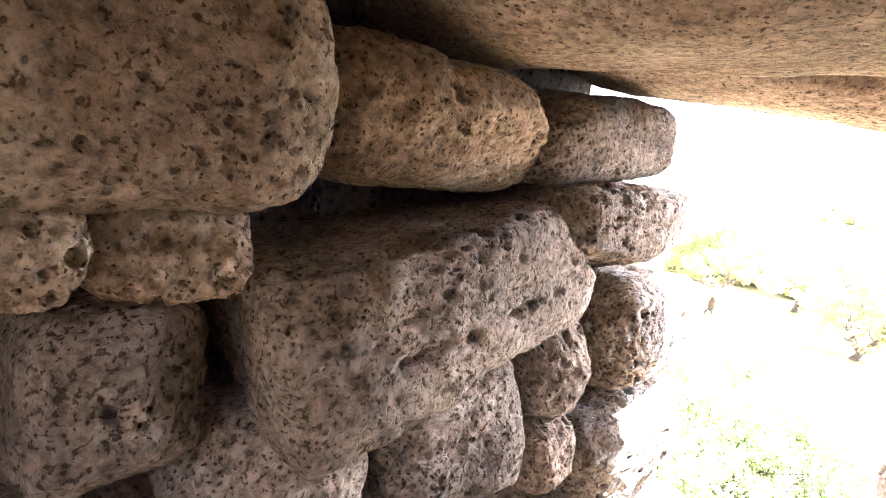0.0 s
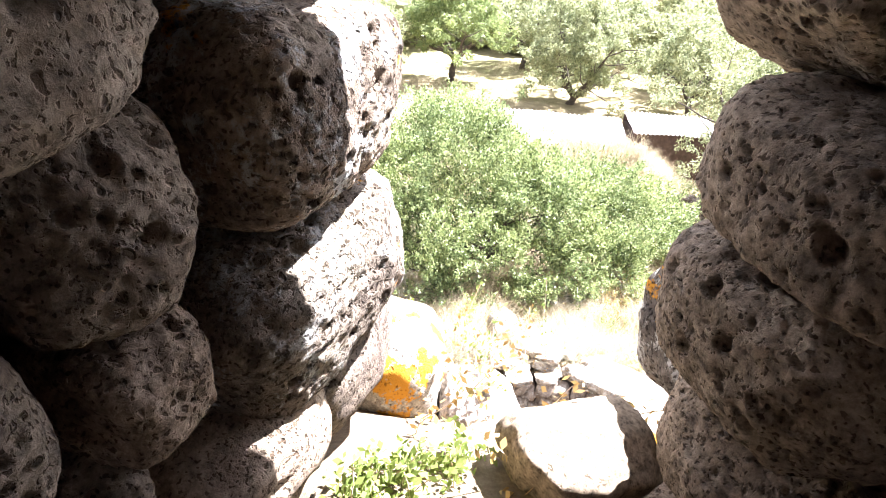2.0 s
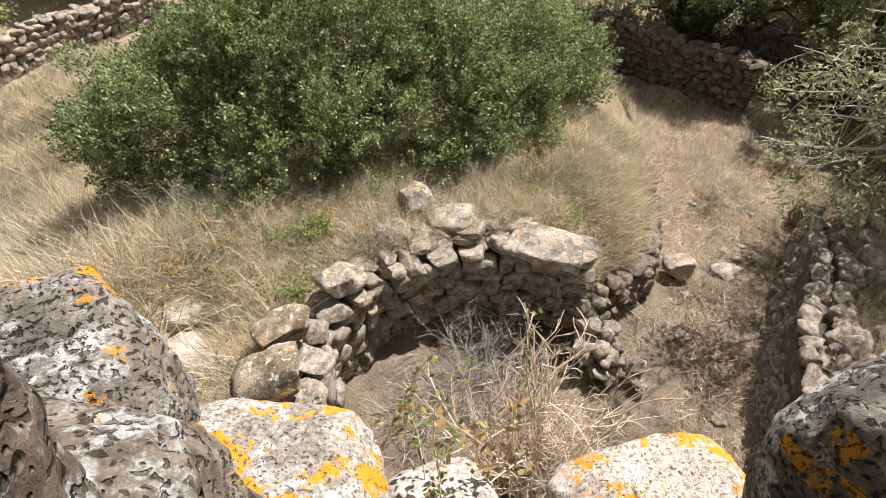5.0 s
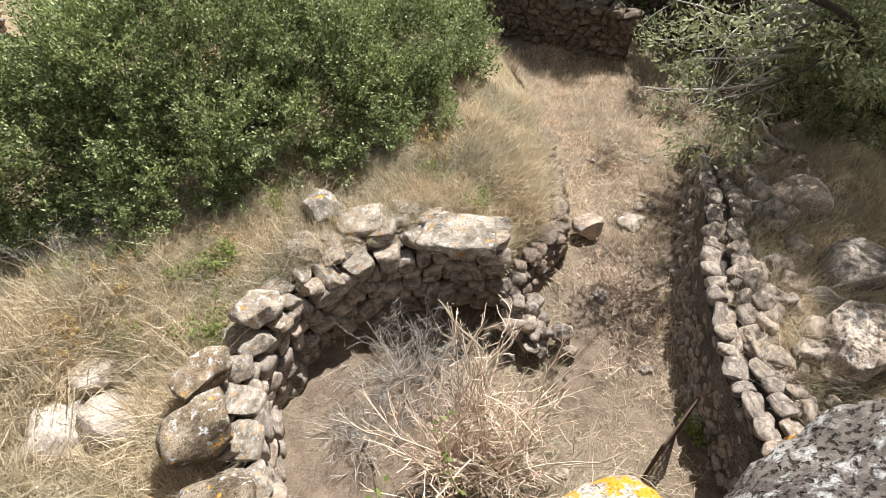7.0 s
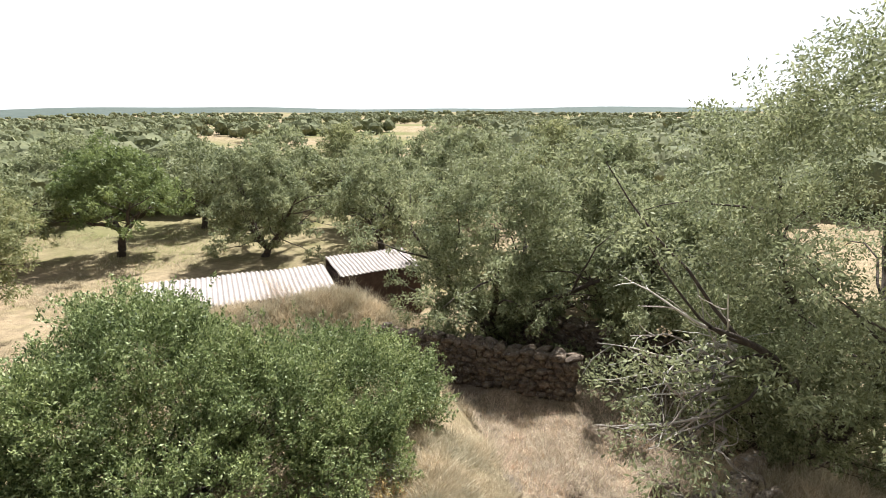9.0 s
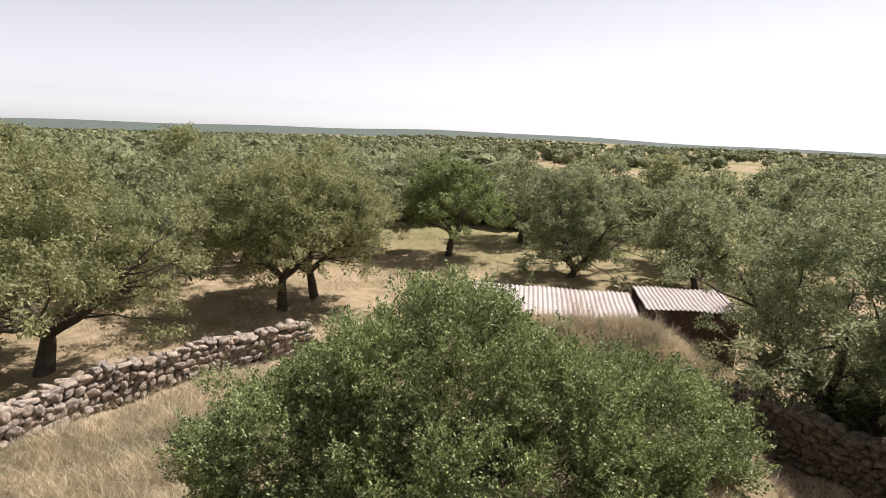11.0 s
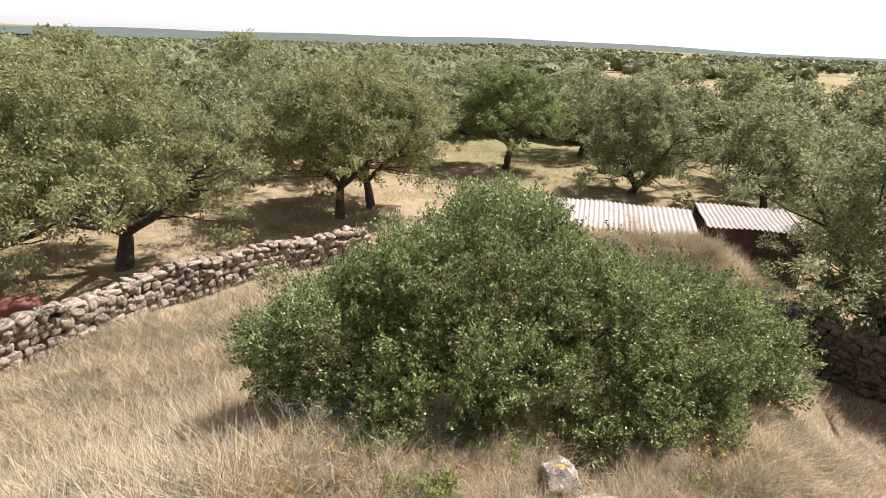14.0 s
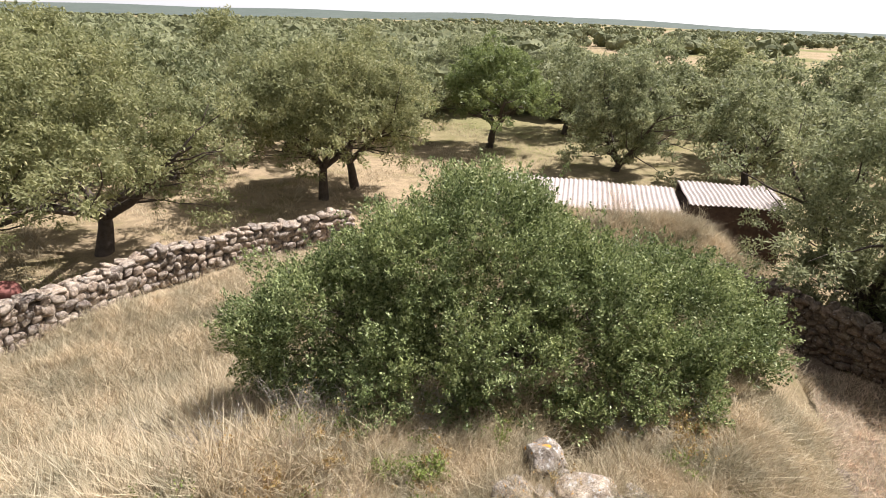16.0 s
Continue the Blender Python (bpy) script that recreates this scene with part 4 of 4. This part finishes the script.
# ---- the far woods ----
rng = np.random.default_rng(71)
woods = thing("far_woods", "distant wood of low oaks and olives", "woods", kind="stuff")
ball = bmesh.new()
bmesh.ops.create_icosphere(ball, subdivisions=2, radius=1.0)
ball_v = np.array([v.co[:] for v in ball.verts])
ball_f = np.array([[v.index for v in f.verts] for f in ball.faces])
ball.free()
c, r = [], []
for _ in range(3000):
    d = 56 + 850 * rng.uniform(0, 1) ** 1.7
    a = rng.uniform(-1.1, 1.35)
    x, y = d * math.sin(a), d * math.cos(a)
    if 60 < d < 330 and 0.18 < a < 0.62 and noise.noise((x * 0.012, y * 0.02, 3.0)) > -0.25:
        continue
    z = float(land(x, y))
    for _ in range(3):
        size = rng.uniform(1.5, 2.9)
        c.append((x + rng.normal(0, 2.0), y + rng.normal(0, 2.0), z + rng.uniform(1.2, 3.2)))
        r.append(size)
c, r = np.array(c), np.array(r)
near = np.hypot(c[:, 0], c[:, 1]) < 420
vs = []
for p, k in zip(c, r):
    lump = np.array([noise.noise(Vector(v * 2.3 + p)) for v in ball_v])[:, None]
    vs.append(p + ball_v * k * (0.80 + 0.42 * lump) * (1, 1, 0.85))
fs = (np.arange(len(c))[:, None, None] * len(ball_v) + ball_f).reshape(-1, 3)
part("foliage", mesh_of("foliage", np.concatenate(vs), fs, M_WOODS), woods)["kind"] = "stuff"
pick = np.flatnonzero(near)[rng.integers(0, near.sum(), 150000)]
d = rng.normal(0, 1, (len(pick), 3))
d /= np.linalg.norm(d, axis=1, keepdims=True)
far = np.hypot(c[pick, 0], c[pick, 1])
pts = c[pick] + d * (r[pick] * rng.uniform(0.75, 1.05, len(pick)))[:, None]
part("foliage", leaves(pts, d, 0.3 + far / 450, rng, "foliage", M_WOODS, 0.7), woods)["kind"] = "stuff"

ridge = []
n = 160
for i in range(n + 1):
    a = -1.5 + 3.0 * i / n
    top = 2 + 8 * math.exp(-((a + 0.15) / 0.4) ** 2) + 2.5 * math.sin(9 * a) + 1.5 * math.sin(23 * a + 1)
    for d, z in ((1100, -8), (1500, top * 0.45), (1900, top), (2300, -8)):
        ridge.append((d * math.sin(a), d * math.cos(a), z - 0.0125 * d * float(smooth(np.float64(0.25 - a), 0.0, 0.9))))
fs = [(4 * i + j, 4 * i + 4 + j, 4 * i + 5 + j, 4 * i + 1 + j) for i in range(n) for j in range(3)]
M_RIDGE = plain_material("wooded_ridge", (0.062, 0.08, 0.066), (0.095, 0.115, 0.095), 0.02, 1.0)
hills = new("backdrop", mesh_of("backdrop", ridge, fs, M_RIDGE, True))
tagged(hills, "hazy wooded ridge on the horizon", "hills", kind="structure")


# ---- the sheds ----
def corrugated(name, corner, along, across, waves, material):
    """A sheet of corrugated roofing from a corner, with real waves and thickness."""
    corner, along, across = Vector(corner), Vector(along), Vector(across)
    up = along.cross(across).normalized()
    if up.z < 0:
        up = -up
    vs, per = [], 8
    n = waves * per
    for layer in (0.0, -0.02):
        for j in range(9):
            for i in range(n + 1):
                sag = 0.02 * math.sin(j * 1.3 + i * 0.05)
                vs.append(corner + along * (i / n) + across * (j / 8) + up * (0.03 * math.sin(2 * math.pi * i / per) + layer + sag))
    w, half = n + 1, 9 * (n + 1)
    fs = []
    for j in range(8):
        for i in range(n):
            a = j * w + i
            fs += [(a, a + 1, a + w + 1, a + w), (half + a, half + a + w, half + a + w + 1, half + a + 1)]
    for i in range(n):
        fs += [(i, half + i, half + i + 1, i + 1), (8 * w + i, 8 * w + i + 1, half + 8 * w + i + 1, half + 8 * w + i)]
    return mesh_of(name, [tuple(v) for v in vs], fs, material, False)


def shed(name, ul, along, across, waves, label, ground_z):
    ob = thing(name, label, "shed", (ul[0], ul[1], ground_z))
    base = Vector(ob.location)
    part("roof", corrugated("roof", Vector(ul) - base, along, across, waves, M_ROOF), ob, "sun-bleached corrugated fibre-cement roof")
    a, c = Vector(along), Vector(across)
    for s, e in ((c * 0.94, c * 0.94 + a), (c * 0.05, c * 0.05 + a), (a * 0.02 + c * 0.05, a * 0.02 + c * 0.94), (a * 0.98 + c * 0.05, a * 0.98 + c * 0.94)):
        p, q = Vector(ul) - base + s, Vector(ul) - base + e
        top = min(p.z, q.z) - 0.06
        me = box_mesh("wall", ((q - p).length, 0.12, top + 0.4), M_BRICK)
        part("wall", me, ob, "", Matrix.Translation(((p.x + q.x) / 2, (p.y + q.y) / 2, (top - 0.4) / 2)) @ Matrix.Rotation(math.atan2(q.y - p.y, q.x - p.x), 4, "Z"))
    return ob


shed("shed", (2.6, 25.25, -3.75), (6.72, -1.17, 0), (-0.55, -2.72, -0.30), 38, "long low shed with a bleached corrugated roof", -5.6)
shed("shed", (9.47, 24.28, -3.50), (3.46, -0.3, 0), (-0.22, -2.05, -0.30), 20, "small dark-walled shed with a corrugated roof", -5.6)


# ---- the iron gate, the red sheet and other small things ----
gate = thing("gate", "rusty iron mesh gate standing ajar", "gate", (4.28, 3.40, -4.8))
gate.rotation_euler = (0, 0, radians(18))
gate.scale = (0.82, 1, 0.95)
bars = [((0, 0, 0.0), (0, 0, 1.05)), ((1.0, 0, 0.0), (1.0, 0, 1.05))]
for p, q in bars:
    part("post", sticks([np.linspace(p, q, 3)], [(0.022, 0.022)], M_RUST, "post", 8), gate)
for z in (0.06, 0.3, 0.55, 0.8, 1.03):
    part("rail", sticks([np.linspace((0, 0, z), (1.0, 0, z), 3)], [(0.013, 0.013)], M_RUST, "rail", 6), gate)
for i in range(1, 9):
    part("bar", sticks([np.linspace((i / 9, 0, 0.05), (i / 9, 0, 1.03), 3)], [(0.007, 0.007)], M_RUST, "bar", 5), gate)
barrel = new("barrel", stone_mesh("barrel", (0.5, 0.36, 0.24), M_RED, 401, 10, 3.0, 0.16))
barrel.matrix_world = Matrix.Translation((-10.9, 15.6, float(land(-10.9, 15.6)) + 0.75)) @ Matrix.Rotation(0.5, 4, "Z")
tagged(barrel, "faded red plastic heap behind the field wall", "barrel")
net = new("net", mesh_of("net", [(14.6, 16.2, -3.9), (15.9, 16.6, -3.85), (16.0, 16.9, -3.6), (14.7, 16.6, -3.65)], [(0, 1, 2, 3)], M_TEAL))
net.modifiers.new("thick", "SOLIDIFY").thickness = 0.02
tagged(net, "strip of blue-green netting under the trees", "net")


# ---- grass and dry plants ----
def scatter(rng, n, x0, x1, y0, y1, keep):
    x, y = rng.uniform(x0, x1, n), rng.uniform(y0, y1, n)
    k = keep(x, y)
    x, y = x[k], y[k]
    return np.stack([x, y, land(x, y) - 0.01], 1)


def grass(name, label, roots, height, width, material, seed, lean=0.35, wind=(0.0, 0.0)):
    me = blades(roots, height, width, np.random.default_rng(seed), "blades", material, lean, wind)
    ob = new(name, me)
    return tagged(ob, label, "grass", kind="stuff")


def patches(x, y, f, t, s=0.0):
    """Where a slow pattern over the land is above t."""
    v = np.sin(f * x + 1.3 * np.sin(f * 0.7 * y + s)) + np.sin(f * 1.1 * y + 1.7 * np.sin(f * 0.6 * x - s)) + 0.8 * np.sin(2.7 * f * x + s) * np.sin(2.3 * f * y)
    return v > t


rng = np.random.default_rng(81)
high = lambda x, y: (sunk(x, y) > 0.12) & (np.hypot(x - 0.6, y + 3.75) > 6.2) & (np.hypot(x + 1.35, y - 6.6) > 0.5) & (np.hypot(x - 2.1, y - 8.1) > 0.4)
grass("dry_grass", "tall straw-coloured dry grass on the mound", scatter(rng, 85000, -4, 7.5, 2.5, 10.5, lambda x, y: high(x, y) & patches(x, y, 2.2, -0.9)), 0.22, 0.007, M_STRAW, 1, 0.9, (0.08, -0.05))
grass("dry_grass", "dry grass covering the slope down to the field wall", scatter(rng, 130000, -10.5, 0, 6, 21, lambda x, y: high(x, y) & patches(x, y, 1.1, -2.3) & (y < 14.5 + (x + 9.8) * 1.25)), 0.26, 0.009, M_STRAW, 2, 0.85, (0.1, 0.0))
grass("dry_grass", "short trampled dry grass on the path", scatter(rng, 90000, 3, 14, 3, 14, lambda x, y: (sunk(x, y) < -0.1) & ((x + y > 15.5) | patches(x, y, 1.9, -0.2, 2.0))), 0.13, 0.005, M_STRAW, 3, 0.9)
grass("dry_grass", "dry grass above the path wall", scatter(rng, 40000, 6, 14, 1, 9, lambda x, y: high(x, y)), 0.34, 0.005, M_STRAW, 4, 0.4)
grass("dry_grass", "tall dry grass beyond the bush", scatter(rng, 60000, -1, 12, 12, 22, lambda x, y: high(x, y)), 0.40, 0.008, M_STRAW, 5, 0.4)
grass("meadow_grass", "sparse dry grass of the olive grove", scatter(rng, 110000, -22, 26, 16, 48, lambda x, y: patches(x, y, 0.8, -0.3, 1.0) & ~((x > -10) & (y < 14.5 + (x + 9.8) * 1.25))), 0.28, 0.012, M_STRAW, 6, 0.5)
grass("green_grass", "patches of green grass in the grove", scatter(rng, 60000, -22, 26, 16, 48, lambda x, y: patches(x, y, 0.5, 0.9, 4.0) & ~((x > -10) & (y < 14.5 + (x + 9.8) * 1.25))), 0.2, 0.012, M_WEED, 7, 0.5)
grass("green_weed", "yellow-green weeds among the dry grass", scatter(rng, 14000, -4, 8, 3, 10.5, lambda x, y: high(x, y) & patches(x, y, 2.9, 1.5, 3.0)), 0.2, 0.006, M_WEED, 8, 0.6)


def tufts(name, label, centres, each, height, width, material, seed, spread=0.07):
    """Separate bunches of taller stalks."""
    r = np.random.default_rng(seed)
    roots = np.repeat(centres, each, axis=0)
    roots = roots + np.concatenate([r.normal(0, spread, (len(roots), 2)), np.zeros((len(roots), 1))], 1)
    ob = new(name, blades(roots, height, width, r, "blades", material, 0.5))
    return tagged(ob, label, "grass", kind="stuff")


tufts("grass_tuft", "tall bleached grass stalks on the mound", scatter(rng, 2600, -4, 7.5, 2.5, 10.5, high), 18, 0.4, 0.006, M_STRAW, 11)
tufts("grass_tuft", "long bleached grass hanging over the curved wall", scatter(rng, 2600, -0.8, 5.5, 4.5, 9.4, lambda x, y: (sunk(x, y) > 0.5) & (sunk(x, y) < 1.9) & (np.hypot(x - 2.62, y - 8.75) > 0.5)), 24, 0.36, 0.006, M_STRAW, 15, 0.1)
tufts("grass_tuft", "tall bleached grass stalks on the slope", scatter(rng, 3400, -10.5, 0, 6, 20, lambda x, y: high(x, y) & (y < 14.2 + (x + 9.8) * 1.25)), 16, 0.6, 0.010, M_STRAW, 12, 0.1)
tufts("grass_tuft", "brown dry weeds along the path", scatter(rng, 1500, 5, 13, 4, 14, lambda x, y: sunk(x, y) < 0.1), 16, 0.25, 0.005, M_TWIG, 13, 0.12)
tufts("grass_tuft", "tall dry weeds against the long shed", scatter(rng, 900, 1.6, 10.4, 19.4, 22.2, high), 20, 0.55, 0.010, M_STRAW, 16, 0.14)
tufts("grass_tuft", "dry stalks above the path wall", scatter(rng, 700, 6, 14, 1, 9, high), 24, 0.5, 0.006, M_STRAW, 14, 0.1)


def dry_shrub(name, place, spread, height, n, material, seed, label, tips=None, tip_material=None, r=0.006, forks=5, sub=0):
    """A tangle of thin forking dead stems rising from one root."""
    rng = np.random.default_rng(seed)
    ob = thing(name, label, "shrub", place)
    paths, radii, ends = [], [], []
    for _ in range(n):
        a = rng.uniform(0, 2 * math.pi)
        k = rng.uniform(0, 1) ** 0.6
        main, w = limb(rng, (rng.normal(0, spread * 0.25), rng.normal(0, spread * 0.25), -0.03), (math.cos(a) * k * spread / height, math.sin(a) * k * spread / height, 1), height * rng.uniform(0.6, 1.1), 0.2, 6)
        paths.append(main)
        radii.append((r, r * 0.4))
        for j in range(forks):
            tw, w2 = limb(rng, main[1 + j % 6], w + rng.normal(0, 0.55, 3), height * rng.uniform(0.15, 0.4), 0.35, 4)
            paths.append(tw)
            radii.append((r * 0.55, r * 0.3))
            ends.append(tw[-1])
            for k in range(sub):
                sp, _ = limb(rng, tw[1 + k % 4], w2 + rng.normal(0, 0.6, 3), height * rng.uniform(0.05, 0.15), 0.4, 3)
                paths.append(sp)
                radii.append((r * 0.34, r * 0.22))
                ends.append(sp[-1])
    part("stem_tangle", sticks(paths, radii, material, "stem_tangle", 3), ob)["kind"] = "stuff"
    if tips:
        e = np.array(ends)[rng.integers(0, len(ends), tips)] + rng.normal(0, 0.03, (tips, 3))
        part("seed_fluff", leaves(e, rng.normal(0, 1, (tips, 3)), 0.03, rng, "seed_fluff", tip_material or M_STRAW, 0.6), ob)["kind"] = "stuff"
    return ob


dry_shrub("dry_shrub", (2.4, 4.3, -4.7), 0.8, 2.15, 34, M_TWIG, 91, "tall thicket of pinkish-brown dead stems", 400, M_STRAW, 0.016, 10, 3)
dry_shrub("dry_shrub", (2.5, 6.0, -4.7), 1.3, 0.95, 90, M_GREYTWIG, 92, "tangle of grey dead twigs in the round room", None, None, 0.007, 8, 2)
dry_shrub("dry_shrub", (1.5, 5.6, -4.7), 1.0, 0.5, 110, M_GREYTWIG, 93, "low brown dead thicket in the round room")
dry_shrub("dry_shrub", (3.0, 4.2, -4.75), 1.2, 1.7, 16, M_STRAW, 94, "pale branching dead stems", None, None, 0.011, 8, 4)
dry_shrub("dry_shrub", (-2.3, 8.6, -3.9), 0.7, 0.9, 40, M_GREYTWIG, 95, "grey dead thistle stems beside the bush", 200)
dry_shrub("dry_shrub", (1.0, 9.4, -3.45), 0.9, 0.6, 40, M_TWIG, 96, "brown dead stems below the bush", 200)
for i in range(26):
    rng = np.random.default_rng(700 + i)
    x, y = rng.uniform(-4.5, 0.6), rng.uniform(5.2, 10.5)
    dry_shrub("dry_weed", (x, y, float(land(x, y))), 0.3, rng.uniform(0.35, 0.65), 12, (M_GREYTWIG, M_TWIG, M_STRAW)[i % 3], 720 + i, "dead branching weed standing in the dry grass", 60, M_STRAW, 0.004)
dry_shrub("dry_shrub", (6.4, 21.2, float(land(6.4, 21.2))), 1.0, 1.3, 50, M_TWIG, 97, "brown dead bush in front of the shed", 300)
dry_shrub("dry_shrub", (8.6, 20.6, float(land(8.6, 20.6))), 1.2, 0.9, 60, M_STRAW, 98, "pale dead weeds in front of the shed", 300)


def leafy_weed(name, place, height, n, seed, label, material=M_WEED, leaf=0.03):
    rng = np.random.default_rng(seed)
    ob = thing(name, label, "plant", place)
    paths, pts = [], []
    for _ in range(n):
        main, w = limb(rng, (rng.normal(0, height * 0.35), rng.normal(0, height * 0.3), -0.01), (rng.normal(0, 0.4), rng.normal(0, 0.4), 1), height * rng.uniform(0.5, 1.1), 0.25, 6)
        paths.append(main)
        for p in main[1:]:
            pts += [p + rng.normal(0, leaf * 0.7, 3) for _ in range(5)]
    part("stem_tangle", sticks(paths, [(0.003, 0.0015)] * len(paths), M_TWIG, "stem_tangle", 4), ob)["kind"] = "stuff"
    part("leaves", leaves(np.array(pts), rng.normal(0, 1, (len(pts), 3)), leaf, rng, "leaves", material, 0.6), ob)
    return ob


leafy_weed("weed", (0.34, 1.55, 0.92), 0.18, 20, 101, "leafy yellow-green weeds in the passage mouth")
leafy_weed("weed", (0.55, 1.72, 0.88), 0.12, 10, 102, "leafy yellow-green weeds in the passage mouth")
leafy_weed("withered_weed", (0.62, 2.0, 0.72), 0.5, 7, 103, "tall withered brown weed in the passage mouth", M_RUST_LEAF, 0.035)
leafy_weed("withered_weed", (0.80, 2.35, 0.62), 0.4, 6, 104, "tall withered straw-coloured weed on the ledge", M_RUST_LEAF, 0.03)
leafy_weed("withered_weed", (0.72, 2.5, 0.6), 0.4, 10, 105, "grey-green weed on the ledge", M_WEED, 0.022)
leafy_weed("weed", (0.55, 8.0, float(land(0.55, 8.0))), 0.4, 40, 111, "bright yellow-green weed in the dry grass", M_WEED, 0.05)
leafy_weed("weed", (0.2, 6.95, float(land(0.2, 6.95))), 0.35, 30, 112, "yellow-green weed behind the curved wall", M_WEED, 0.05)
leafy_weed("weed", (-0.8, 4.4, float(land(-0.8, 4.4))), 0.35, 40, 113, "grey-green weeds at the foot of the tower", M_WEED, 0.05)
leafy_weed("weed", (5.35, 3.5, -4.75), 0.25, 24, 114, "green weeds beside the iron gate", M_WEED, 0.05)
leafy_weed("weed", (8.9, 18.0, float(land(8.9, 18.0))), 0.9, 50, 115, "yellow-green weeds in front of the shed", M_WEED, 0.08)
for i in range(34):
    rng = np.random.default_rng(900 + i)
    x, y = rng.uniform(-2.6, 4.6), rng.uniform(7.3, 9.6)
    if sunk(np.array(x), np.array(y)) > 0.5 and math.hypot(x - 2.62, y - 8.75) > 0.5:
        leafy_weed("weed", (x, y, float(land(x, y))), rng.uniform(0.2, 0.5), 14, 940 + i, ("yellow-green weed in the dry grass", "withered brown weed in the dry grass")[i % 2], (M_WEED, M_RUST_LEAF)[i % 2], 0.035)
for x, y, tall in ((-1.35, 9.3, 0.8), (-0.75, 9.05, 0.6), (3.4, 9.2, 0.5), (4.6, 9.4, 0.5), (0.6, 9.2, 0.5)):
    dry_shrub("dry_shrub", (x, y, float(land(x, y))), 0.55, tall, 36, M_GREYTWIG, int(960 + 10 * x), "brittle grey-brown dead stems at the foot of the bush", 160, M_RUST_LEAF, 0.005, 6, 1)
scrap = new("plastic_scrap", box_mesh("plastic_scrap", (0.07, 0.015, 0.14), M_WHITE, 0.004))
scrap.matrix_world = Matrix.Translation((0.76, 2.26, 0.72)) @ Euler((0.5, 0.3, 0.6)).to_matrix().to_4x4()
tagged(scrap, "white plastic scrap stuck among the ledge stones", "scrap")
